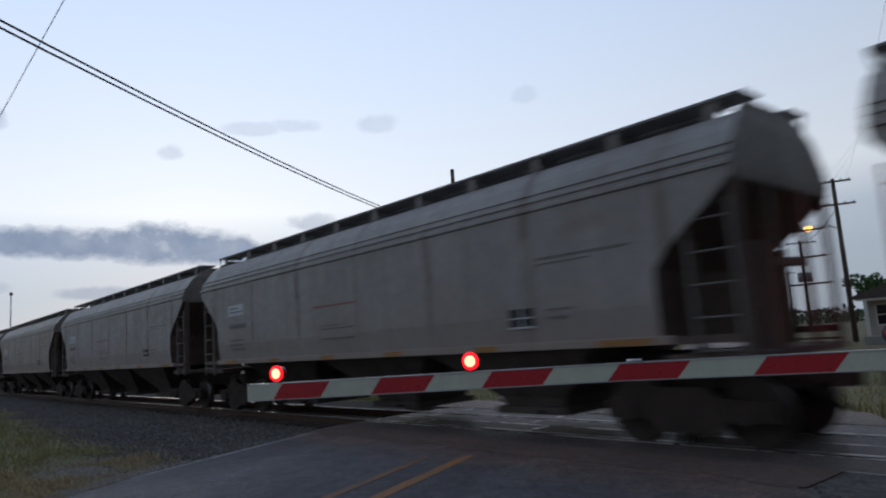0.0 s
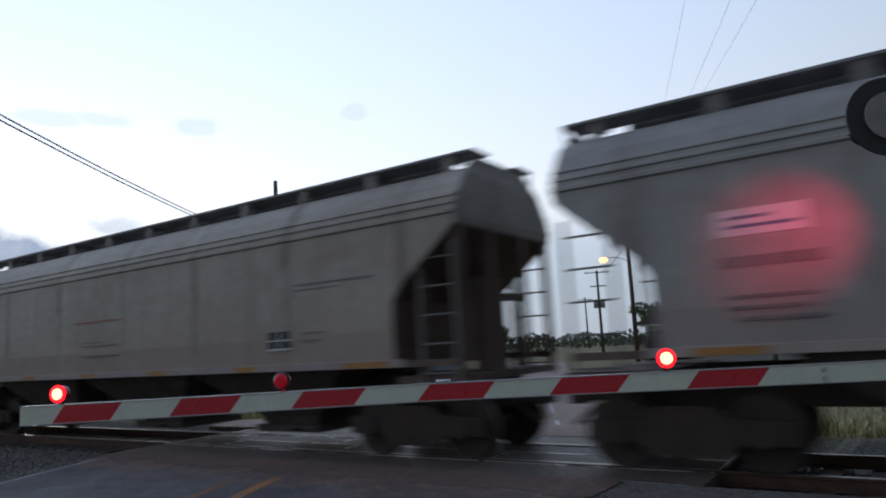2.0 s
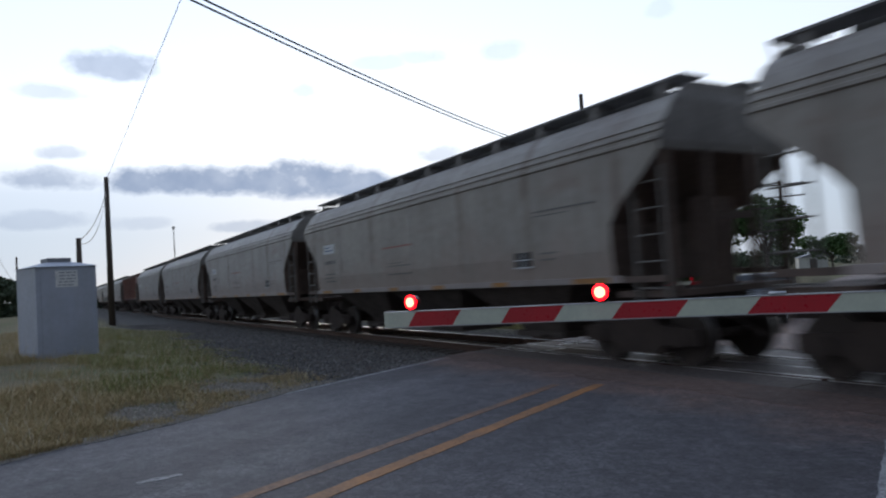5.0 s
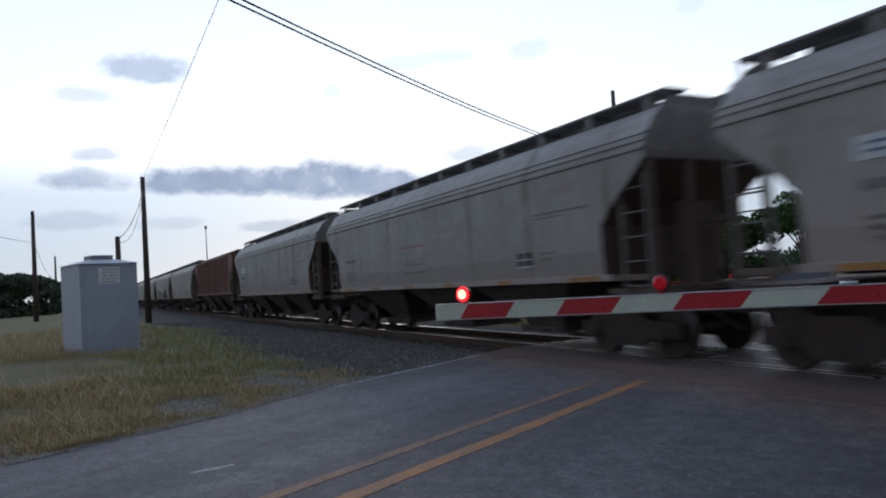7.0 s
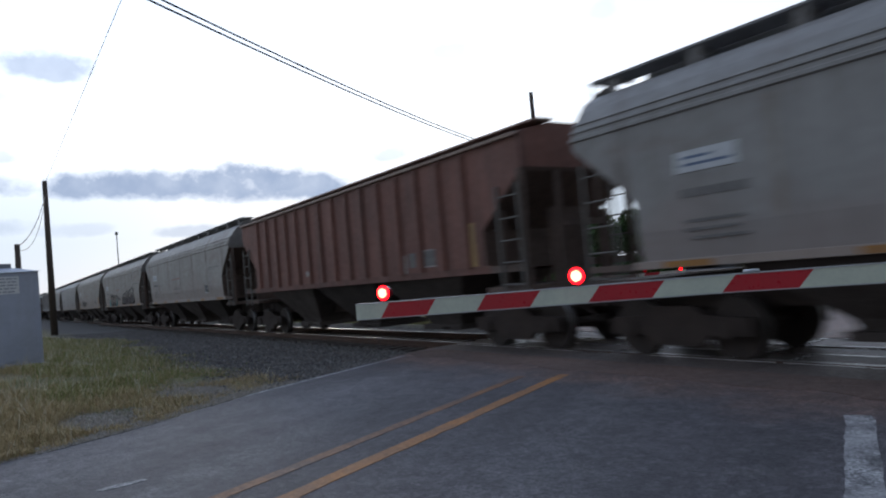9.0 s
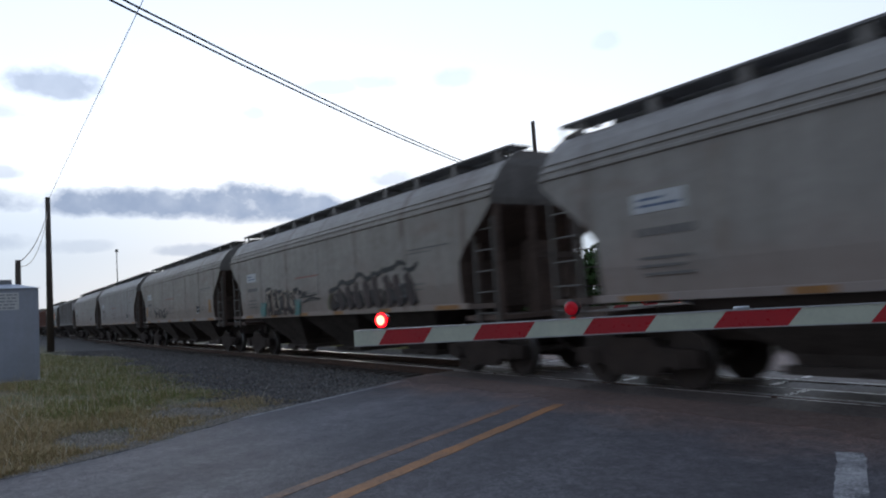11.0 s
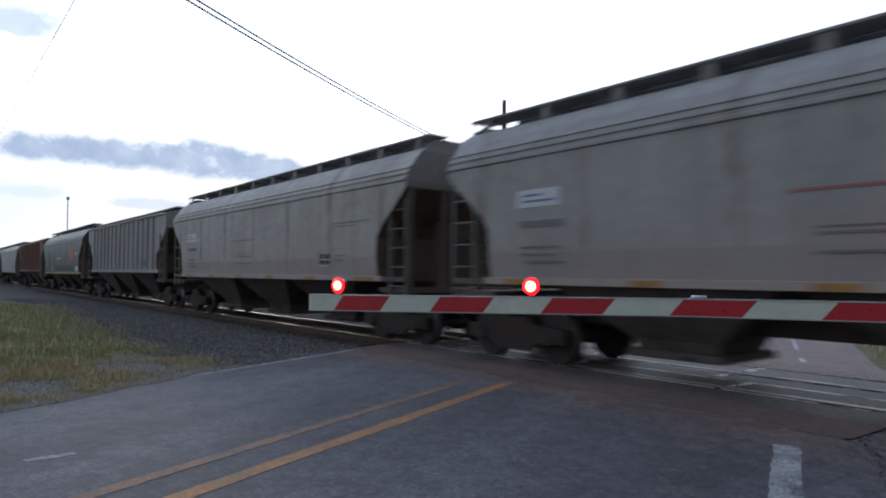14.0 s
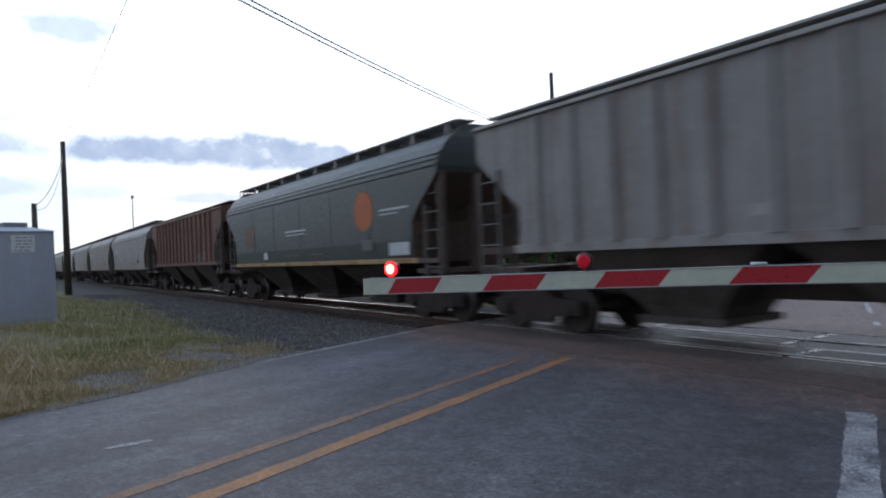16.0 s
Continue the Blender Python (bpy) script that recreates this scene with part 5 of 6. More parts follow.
def gate_lamp(x, name, label, flashing):
    lamp = thing(name, ARM_SWING @ pose(x, ARM_Y - 0.02, 1.349 + 0.0085 * (x + 0.4)), label, "signal lamp", "lamps on the gate arm")
    bm = bm_new()
    n = 24
    for (ya, ra, yb, rb) in ((0.012, 0.050, 0.05, 0.050), (0.012, 0.045, 0.05, 0.045)):
        pa = [bm.verts.new((ra * math.cos(2 * math.pi * i / n), ya, ra * math.sin(2 * math.pi * i / n))) for i in range(n)]
        pb = [bm.verts.new((rb * math.cos(2 * math.pi * i / n), yb, rb * math.sin(2 * math.pi * i / n))) for i in range(n)]
        for i in range(n):
            bm.faces.new((pa[i], pa[(i + 1) % n], pb[(i + 1) % n], pb[i]))
    box(bm, -0.012, 0.012, 0.02, 0.045, -0.09, -0.058)
    # red put on the housing in place of the halo round the lamp
    part("housing", bm, M["lamp_off"], lamp, "lamp housing coloured dark red for its halo", recalc=False)
    bm = bm_new()
    r = 0.057

    def disc(y, rad, mi, flip, inner=0.0):
        ring = [bm.verts.new((rad * math.cos(2 * math.pi * i / n), y, rad * math.sin(2 * math.pi * i / n))) for i in range(n)]
        if inner > 0:
            ri = [bm.verts.new((inner * math.cos(2 * math.pi * i / n), y - (0.01 if y < 0 else -0.01), inner * math.sin(2 * math.pi * i / n))) for i in range(n)]
            for i in range(n):
                f = bm.faces.new((ring[i], ring[(i + 1) % n], ri[(i + 1) % n], ri[i]))
                f.material_index = mi
            f = bm.faces.new(ri)
            f.material_index = mi + 1 if mi == 0 else mi
        else:
            bm.faces.new(ring).material_index = mi
        return ring
    # lit face drawn wider than the unlit one, to include its glare
    a = disc(-0.008, r, 0, False, 0.037)
    b = disc(0.008, 0.046, 2, True, 0.03)
    for i in range(n):
        bm.faces.new((a[i], a[(i + 1) % n], b[(i + 1) % n], b[i])).material_index = 3
    lens = part("lens", bm, [M["lamp_on"], M["lamp_core"], M["lamp_dim"], M["black"]], lamp, "round red signal lens")
    if flashing is not None:
        LENSES.append((lens, flashing))
    return lamp


def build_gate():
    gate = thing("crossing_gate", pose(0, 0, 0), "lowered crossing gate arm with red and white bands", "crossing gate")
    period, slant = 0.8128, 0.082
    t0, t1 = ARM_Y - 0.022, ARM_Y + 0.022

    def on_arm(name, bm, material):
        bm.transform(ARM_SWING)
        return part(name, bm, material, gate)

    def band(x0, x1, s0, s1, name, material):
        bm = bm_new()
        prism(bm, [(x0 - s0, arm_low(x0)), (x1 - s1, arm_low(x1)), (x1 + s1, arm_top(x1)), (x0 + s0, arm_top(x0))], "y", t0, t1)
        return on_arm(name, bm, material)
    h = slant / 2
    x = -2.879
    band(ARM_X0, x, 0.0, h, "white_band", M["arm_white"])
    k = 0
    while x < 1.35:
        band(x, x + period / 2, h, h, "red_band", M["arm_red"])
        last = k >= 5
        x += period / 2
        if x > 1.35:
            break
        band(x, x + period / 2, h, h, "white_band", M["arm_white"])
        x += period / 2
        k += 1
    bm = bm_new()
    prism(bm, [(x - h, arm_low(x)), (2.75, arm_low(2.75)), (2.75, arm_top(2.75)), (x + h, arm_top(x))], "y", t0, t1)
    on_arm("arm_root", bm, M["arm_white"])
    for edge, d0, d1 in ((arm_top, 0.0, 0.006), (arm_low, -0.006, 0.0)):
        bm = bm_new()
        prism(bm, [(q, edge(q) + d) for q, d in ((ARM_X0, d0), (-0.4, d0), (2.75, d0), (2.75, d1), (-0.4, d1), (ARM_X0, d1))], "y", t0 - 0.004, t1 + 0.004)
        on_arm("arm_edge", bm, M["alu"])
    bm = bm_new()
    for xx, zz in ((1.93, 1.20), (1.93, 1.252), (2.3, 1.20), (2.3, 1.252)):
        tube(bm, (xx, t0 - 0.012, zz), (xx, t0, zz), 0.014, n=8)
    on_arm("bolt", bm, M["alu"])
    bm = bm_new()
    tube(bm, (-0.36, ARM_Y - 0.01, 1.289), (-0.27, ARM_Y - 0.01, 1.289), 0.010, n=8)
    on_arm("cable_clip", bm, M["alu"])
    # mechanism and mast
    bm = bm_new()
    box(bm, 2.7, 3.05, ARM_Y - 0.25, ARM_Y + 0.2, 0.85, 1.5)
    part("mechanism_box", bm, M["alu"], gate, bevel=0.02)
    bm = bm_new()
    gz = road_z(2.9, ARM_Y) - 0.1
    tube(bm, (2.9, ARM_Y + 0.1, gz), (2.9, ARM_Y + 0.1, 3.6), 0.065, n=16)
    box(bm, 2.6, 3.2, ARM_Y - 0.2, ARM_Y + 0.4, gz - 0.2, gz + 0.12)
    part("mast", bm, M["alu"], gate)
    # flasher head
    bm = bm_new()
    tube(bm, (2.55, ARM_Y - 0.02, 2.76), (2.9, ARM_Y + 0.1, 2.76), 0.03, n=8)
    part("bracket", bm, M["alu"], gate)
    bm = bm_new()
    tube(bm, (2.53, ARM_Y - 0.05, 2.76), (2.53, ARM_Y - 0.03, 2.76), 0.25, n=32)
    tube(bm, (2.53, ARM_Y - 0.03, 2.76), (2.53, ARM_Y + 0.16, 2.76), 0.16, 0.12, n=24)
    head = part("signal_head", bm, M["black"], gate, "black round signal background")
    bm = bm_new()
    tube(bm, (2.53, ARM_Y - 0.07, 2.76), (2.53, ARM_Y - 0.051, 2.76), 0.15, n=28)
    part("hood", bm, M["end_upper"], head, "dull grey hood")
    # second head on the other side of the mast
    bm = bm_new()
    tube(bm, (2.9, ARM_Y + 0.1, 2.76), (3.40, ARM_Y - 0.02, 2.76), 0.03, n=8)
    part("bracket", bm, M["alu"], gate)
    bm = bm_new()
    tube(bm, (3.40, ARM_Y - 0.05, 2.76), (3.40, ARM_Y - 0.03, 2.76), 0.25, n=32)
    tube(bm, (3.40, ARM_Y - 0.03, 2.76), (3.40, ARM_Y + 0.16, 2.76), 0.16, 0.12, n=24)
    part("signal_head", bm, M["black"], gate, "black round signal background")
    # red beams thrown on the passing cars; unseen added shutters blank them in turn
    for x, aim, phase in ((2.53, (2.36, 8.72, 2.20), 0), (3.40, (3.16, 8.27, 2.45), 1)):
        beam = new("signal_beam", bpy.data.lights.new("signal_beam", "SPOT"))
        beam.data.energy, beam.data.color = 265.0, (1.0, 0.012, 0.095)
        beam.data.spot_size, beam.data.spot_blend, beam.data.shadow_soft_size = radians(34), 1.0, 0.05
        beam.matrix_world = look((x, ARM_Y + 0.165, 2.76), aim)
        bm = bm_new()
        tube(bm, (0.085, -0.004, 0), (0.085, 0.004, 0), 0.08, n=24)
        vane = part("shutter", bm, M["black"], gate, "added black vane that blanks the beam")
        vane.matrix_parent_inverse = Matrix.Translation((x - 0.085, ARM_Y + 0.27, 2.745))
        ADDED_VANES.append((vane, phase))
        bm = bm_new()
        for a in (-0.085, 0.085):
            box(bm, x + a - 0.006, x + a + 0.006, ARM_Y + 0.1, ARM_Y + 0.28, 2.74, 2.75)
        part("shutter_arm", bm, M["black"], gate)
    gate_lamp(-2.88, "tip_lamp", "steadily lit red lamp at the gate arm's tip", None)
    gate_lamp(-1.357, "flashing_lamp", "flashing red lamp on the middle of the gate arm", 0)
    gate_lamp(1.041, "flashing_lamp", "flashing red lamp near the gate arm's root", 1)


# ---- poles, wires, box, far side ----
def pole(name, at, top, r, label, arms=(), base=None, turn=0.0):
    x, y = at.x, at.y
    gz = ground_z(x, y) - 0.3 if base is None else base
    p = thing(name, pose(x, y, 0, 0, 0, turn), label, "utility pole")
    bm = bm_new()
    tube(bm, (0, 0, gz), (0, 0, top), r * 1.15, r * 0.75, n=12)
    part("shaft", bm, M["wood"], p)
    for z, half in arms:
        bm = bm_new()
        box(bm, -half, half, -r - 0.1, -r + 0.02, z - 0.06, z + 0.06)
        arm = part("crossarm", bm, M["wood"], p)
        for q in (-0.9, -0.45, 0.45, 0.9):
            bm = bm_new()
            tube(bm, (q * half, -r - 0.04, z + 0.06), (q * half, -r - 0.04, z + 0.2), 0.04, 0.03, n=8)
            part("insulator", bm, M["black"], arm)
    return p


def wire(name, pts, r, label, sag=0.0):
    """A hanging cable, swept as one tube through its points."""
    path = []
    for a, b in zip(pts, pts[1:]):
        a, b = Vector(a), Vector(b)
        for i in range(25):
            u = i / 24
            q = a.lerp(b, u) - Vector((0, 0, sag * 4 * u * (1 - u)))
            if not path or (q - path[-1]).length > 1e-4:
                path.append(q)
    bm = bm_new()
    prev = None
    for i, q in enumerate(path):
        ax = (path[min(i + 1, len(path) - 1)] - path[max(i - 1, 0)]).normalized()
        side = ax.cross(Vector((0, 0, 1))).normalized()
        up = side.cross(ax)
        ring = [bm.verts.new(q + (side * math.cos(k * 1.2566) + up * math.sin(k * 1.2566)) * r) for k in range(5)]
        if prev:
            for k in range(5):
                bm.faces.new((prev[k], prev[(k + 1) % 5], ring[(k + 1) % 5], ring[k]))
        prev = ring
    ob = part(name, bm, M["wire"], None)
    tagged(ob, label, "wire")
    return ob


def build_poles():
    a = at_bearing(57.12, 45)
    pole("utility_pole", a, 8.9, 0.17, "dark wooden utility pole beside the track", ())
    pole("utility_pole", at_bearing(64.55, 62), 8.9, 0.17, "dark wooden utility pole in the grass field")
    pole("utility_pole", at_bearing(63.2, 124), 9.1, 0.17, "distant dark wooden utility pole")
    pole("utility_pole", at_bearing(62.55, 200), 9.1, 0.17, "distant dark wooden utility pole")
    b = at_bearing(59.1, 30)
    pole("service_post", b, 4.0, 0.12, "short dark wooden post behind the equipment box")
    c = at_bearing(18.3, 42)
    pole("utility_pole", c, 12.22, 0.16, "tall plain dark pole beyond the track")
    m = at_bearing(52.56, 140)
    mast = thing("light_mast", pose(m.x, m.y, 0), "tall thin grey light mast far beside the track", "light mast")
    bm = bm_new()
    tube(bm, (0, 0, -1), (0, 0, 14.9), 0.13, 0.08, n=8)
    part("shaft", bm, M["concrete"], mast)
    bm = bm_new()
    box(bm, -0.22, 0.22, -0.15, 0.15, 14.35, 14.9)
    part("lamp_head", bm, M["concrete"], mast)
    wire("overhead_wire", [(a.x, a.y, 8.7), at_bearing(49.2, 15.3, 9.0), (12, -2.5, 9.3)], 0.010, "thin overhead wire strung from the pole by the track")
    wire("service_drop", [(a.x, a.y, 8.1), (b.x, b.y, 3.9)], 0.02, "slack service wire between pole and post", 0.5)
    wire("service_drop", [(a.x, a.y, 8.0), (b.x, b.y, 3.8)], 0.014, "slack service wire between pole and post", 0.95)
    p2, p3 = at_bearing(64.55, 62), at_bearing(63.2, 124)
    wire("service_drop", [(p2.x, p2.y, 6.4), (p3.x, p3.y, 6.0)], 0.02, "slack wire between field poles", 1.2)
    wire("service_drop", [(p2.x, p2.y, 6.4), at_bearing(80, 40, 9.5)], 0.015, "slack wire leaving the field pole", 0.8)
    # double wire along the road's left side
    h = radians(6.5)
    f, l = Vector((-math.sin(h), math.cos(h), 0)), Vector((-math.cos(h), -math.sin(h), 0))
    for dz, dx in ((0.0, 0.0), (0.16, 0.02)):
        base = l * (10.5 + dx)
        wire("overhead_wire", [base + f * -25 + Vector((0, 0, 9.94 + dz)), base + f * 55 + Vector((0, 0, 9.94 + dz))], 0.025, "pair of dark overhead cables running along the road", 2.05)


def build_box():
    c = at_bearing(60.55, 19.2)
    gz = ground_z(c.x, c.y) - 0.06
    bx = thing("equipment_box", Matrix.Translation((c.x, c.y, gz)) @ pose(0, 0, 0, 0, 0, 61.5 + 18), "white painted metal signal equipment box with a peaked roof", "equipment box")
    w = 0.68
    bm = bm_new()
    box(bm, -w - 0.08, w + 0.08, -w - 0.08, w + 0.08, -0.3, 0.06)
    part("plinth", bm, M["concrete"], bx)
    bm = bm_new()
    box(bm, -w, w, -w, w, 0.06, 2.24)
    body = part("body", bm, M["box"], bx, bevel=0.02)
    bm = bm_new()
    box(bm, -w + 0.1, w - 0.1, -w - 0.012, -w, 0.16, 2.16)
    part("door", bm, M["box"], bx, bevel=0.008)
    bm = bm_new()
    vs = [bm.verts.new(p) for p in ((-w - 0.04, -w - 0.04, 2.24), (w + 0.04, -w - 0.04, 2.24), (w + 0.04, w + 0.04, 2.24), (-w - 0.04, w + 0.04, 2.24), (-0.3, -0.3, 2.36), (0.3, -0.3, 2.36), (0.3, 0.3, 2.36), (-0.3, 0.3, 2.36))]
    for f in ((3, 2, 1, 0), (4, 5, 6, 7), (0, 1, 5, 4), (1, 2, 6, 5), (2, 3, 7, 6), (3, 0, 4, 7)):
        bm.faces.new([vs[i] for i in f])
    part("roof", bm, M["box"], bx)
    bm = bm_new()
    box(bm, -0.26, 0.26, -0.26, 0.26, 2.35, 2.47)
    part("roof_vent", bm, M["box_roof"], bx, bevel=0.01)
    bm = bm_new()
    box(bm, -0.26, 0.24, -w - 0.020, -w - 0.013, 1.74, 2.14)
    sign = part("notice", bm, M["notice_plate"], bx, "weathered white notice plate")
    bm = bm_new()
    rng = random.Random(5)
    for i in range(5):
        z, x = 2.09 - 0.075 * i, -0.21 + rng.uniform(0, 0.05)
        while x < 0.17:
            e = min(0.2, x + rng.uniform(0.05, 0.15))
            box(bm, x, e, -w - 0.024, -w - 0.0205, z - 0.016, z + 0.016)
            x = e + 0.03
    tagged(part("notice_line", bm, M["notice_faint"], sign, "unreadable faint lines"), kind="stuff")


def foliage(rng, centre, radii, n, size, verts, faces):
    c = len(verts)
    for _ in range(n):
        while True:
            d = np.array([rng.uniform(-1, 1) for _ in range(3)])
            if 0.15 < d @ d < 1:
                break
        d = d / math.sqrt(d @ d) * (d @ d) ** 0.25
        p = np.array(centre) + d * np.array(radii)
        a = np.array([rng.gauss(0, 1) for _ in range(3)])
        b = np.cross(a, [rng.gauss(0, 1) for _ in range(3)])
        a, b = a / np.linalg.norm(a) * size * rng.uniform(0.5, 1.2), b / np.linalg.norm(b) * size * rng.uniform(0.35, 0.8)
        verts += [tuple(p - a), tuple(p + b), tuple(p + a), tuple(p - b)]
        faces.append((c, c + 1, c + 2, c + 3))
        c += 4


def tree(at, height, spread, seed, leaves=3500, size=0.16, material="leaf", label="leafy green tree beyond the track", gappy=False, bushy=False):
    rng = random.Random(seed)
    gz = ground_z(at.x, at.y) - 0.1
    t = thing("tree", pose(at.x, at.y, gz), label, "tree")
    bm = bm_new()
    th = height * 0.38
    tube(bm, (0, 0, -0.2), (0.1, 0, th), height * 0.035, height * 0.022, n=9)
    tips = []
    for k in range(8):
        a = k * 0.785 + rng.uniform(-0.3, 0.3)
        rr = spread * rng.uniform(0.35, 0.8)
        tip = Vector((rr * math.cos(a), rr * math.sin(a), height * rng.uniform(0.55, 0.9)))
        mid = Vector((tip.x * 0.4, tip.y * 0.4, th + (tip.z - th) * 0.55))
        tube(bm, (0.08, 0, th * rng.uniform(0.8, 1.0)), mid, height * 0.014, height * 0.009, n=6)
        tube(bm, mid, tip, height * 0.009, height * 0.003, n=6)
        tips.append(tip)
    part("trunk", bm, M["bark"], t)
    verts, faces = [], []
    low = [Vector((spread * 0.7 * math.cos(q), spread * 0.7 * math.sin(q), height * 0.2)) for q in (0.3, 1.5, 2.8, 4.1, 5.3)] if bushy or material == "leaf_far" else []
    for tip in tips + low + [Vector((0, 0, height * 0.85))]:
        for _ in range(3):
            c = tip + Vector((rng.uniform(-0.3, 0.3) * spread, rng.uniform(-0.3, 0.3) * spread, rng.uniform(-0.13, 0.08) * height))
            f = 0.26 if gappy else 0.38
            foliage(rng, c, (spread * f, spread * f, height * f * 0.42), leaves // 27, size, verts, faces)
    me = bpy.data.meshes.new("crown")
    me.from_pydata(verts, [], faces)
    me.materials.append(M[material])
    cr = new("crown", me)
    cr.parent = t
    return t


def build_far_side():
    # pole with street lamp
    p = at_bearing(-11.05, 55)
    q = pole("street_lamp_pole", p, 11.0, 0.17, "dark wooden pole with crossarms and a lit street lamp", ((10.75, 1.1), (9.1, 1.2)), turn=-4)
    bm = bm_new()
    prev = Vector((0, 0, 7.35))
    for i in range(1, 9):
        u = i / 8
        nx = Vector((-1.85 * u, 0, 7.35 + 0.45 * math.sin(u * 2.4)))
        tube(bm, prev, nx, 0.035, n=6)
        prev = nx
    arm = part("lamp_arm", bm, M["alu"], q)
    bm = bm_new()
    bmesh.ops.create_uvsphere(bm, u_segments=16, v_segments=10, radius=0.26, matrix=Matrix.Translation((-1.95, 0, 7.62)) @ Matrix.Diagonal((1.3, 1, 0.75, 1)))
    part("lamp_globe", bm, M["sodium"], arm, "glowing orange lamp globe")
    q2 = pole("utility_pole", at_bearing(-8.35, 90), 10.3, 0.18, "distant wooden pole with crossarms and transformers", ((10.0, 1.6), (8.2, 1.0)))
    for sx in (-0.45, 0.45):
        bm = bm_new()
        tube(bm, (sx, 0, 5.4), (sx, 0, 6.5), 0.3, n=12)
        part("transformer", bm, M["box_roof"], q2)
    pole("utility_pole", at_bearing(-7.2, 150), 10.5, 0.18, "far wooden utility pole", ((10.0, 1.5),))
    e = at_bearing(4.0, 75)
    pole("utility_pole", e, 9.0, 0.17, "wooden pole with crossarms among trees", ((8.6, 2.2), (7.4, 2.2)))
    top = Vector((p.x, p.y, 10.9))
    for i, (az, el) in enumerate(((-16.0, 23.7), (-19.56, 22.75), (-21.5, 22.2))):
        far = at_bearing(az - 2, 18, 1.45 + 18 * math.tan(radians(el + 3)))
        wire("overhead_wire", [top + Vector((0.8 - 0.8 * i, 0, 0)), far], 0.004, "thin overhead wire running to the street lamp pole", 0.6)
    wire("overhead_wire", [(p.x, p.y, 8.9), (q2.matrix_basis.translation.x, q2.matrix_basis.translation.y, 9.9)], 0.03, "thin overhead wire between distant poles", 0.5)
    # house
    hc = at_bearing(-18.0, 52)
    gz = ground_z(hc.x, hc.y) + 0.2
    hs = thing("house", Matrix.Translation((hc.x, hc.y, gz)) @ pose(0, 0, 0, 0, 0, -16), "small pale house with a brown roof and lit porch lamp", "house")
    bm = bm_new()
    box(bm, -5.5, 5.5, 0, 8, -0.4, 2.75)
    part("wall", bm, M["siding"], hs)
    bm = bm_new()
    prism(bm, [(-6.15, 2.62), (6.15, 2.62), (6.15, 2.78), (0.3, 4.85), (-0.3, 4.85), (-6.15, 2.78)], "y", -1.7, 8.5)
    part("roof", bm, M["shingle"], hs)
    bm = bm_new()
    prism(bm, [(-5.9, 2.50), (5.9, 2.50), (5.9, 2.62), (-5.9, 2.62)], "y", -1.66, -1.5)
    part("porch_beam", bm, M["trim"], hs)
    for x in (-5.4, -4.0, -1.4, 1.4, 4.0, 5.4):
        bm = bm_new()
        box(bm, x - 0.1, x + 0.1, -1.62, -1.42, 0.2, 2.50)
        part("porch_post", bm, M["trim"], hs)
    bm = bm_new()
    box(bm, -5.7, 5.7, -1.7, 0, -0.6, 0.25)
    part("porch_floor", bm, M["concrete"], hs)
    for x in (-4.6, -3.7, 1.2, 3.6):
        bm = bm_new()
        box(bm, x - 0.32, x + 0.32, -0.03, 0.03, 0.95, 2.2)
        w = part("window", bm, M["glass"], hs)
        bm = bm_new()
        for a, b, c, d in ((-0.40, -0.32, 0.87, 2.28), (0.32, 0.40, 0.87, 2.28), (-0.32, 0.32, 0.87, 0.95), (-0.32, 0.32, 2.2, 2.28), (-0.32, 0.32, 1.55, 1.6)):
            box(bm, x + a, x + b, -0.05, 0.0, c, d)
        part("window_frame", bm, M["trim"], w)
    bm = bm_new()
    box(bm, -1.9, -0.95, -0.04, 0.02, 0.25, 2.3)
    part("door", bm, M["shingle"], hs)
    bm = bm_new()
    bmesh.ops.create_uvsphere(bm, u_segments=12, v_segments=8, radius=0.16, matrix=Matrix.Translation((-2.5, -0.35, 2.2)))
    part("porch_light", bm, M["porch"], hs, "glowing warm porch lamp")
    # trees
    tree(at_bearing(-12.9, 66), 5.0, 2.2, 1, 1500, 0.2, "leaf", "sparse dark tree beside the house", gappy=True)
    tree(at_bearing(-21.0, 38), 4.9, 1.7, 2, 5000, 0.15, "leaf", "dense green tree in front of the house")
    tree(at_bearing(5.3, 60), 6.7, 2.8, 3, 7000, 0.18, "leaf", "leafy green tree beyond the crossing")
    tree(at_bearing(1.0, 85), 4.0, 2.6, 4, 3500, 0.2, "leaf", "low green tree beyond the crossing")
    tree(at_bearing(21.0, 50), 8.0, 4.6, 9, 8000, 0.24, "leaf", "broad green tree behind the far signal", bushy=True)
    tree(at_bearing(15.8, 60), 5.6, 3.4, 11, 7000, 0.24, "leaf", "low bushy green tree beyond the crossing", bushy=True)
    tree(at_bearing(10.5, 62), 5.7, 3.0, 10, 7000, 0.22, "leaf", "tall green tree beyond the crossing", bushy=True)
    tree(at_bearing(65.8, 100), 5.2, 4.5, 5, 4000, 0.32, "leaf_far", "dark broad tree at the field's edge")
    tree(at_bearing(63.4, 112), 4.6, 3.6, 6, 3000, 0.32, "leaf_far", "dark rounded tree at the field's edge")
    tree(at_bearing(69.5, 98), 5.6, 4.8, 7, 3500, 0.32, "leaf_far", "dark broad tree at the field's edge")
    # pale shed among the trees
    sc = at_bearing(2.2, 95)
    sz = ground_z(sc.x, sc.y) - 0.1
    shed = thing("shed", Matrix.Translation((sc.x, sc.y, sz)) @ pose(0, 0, 0, 0, 0, 12), "small white shed among distant trees", "shed")
    bm = bm_new()
    box(bm, -1.6, 1.6, 0, 2.4, 0, 1.75)
    part("wall", bm, M["trim"], shed)
    bm = bm_new()
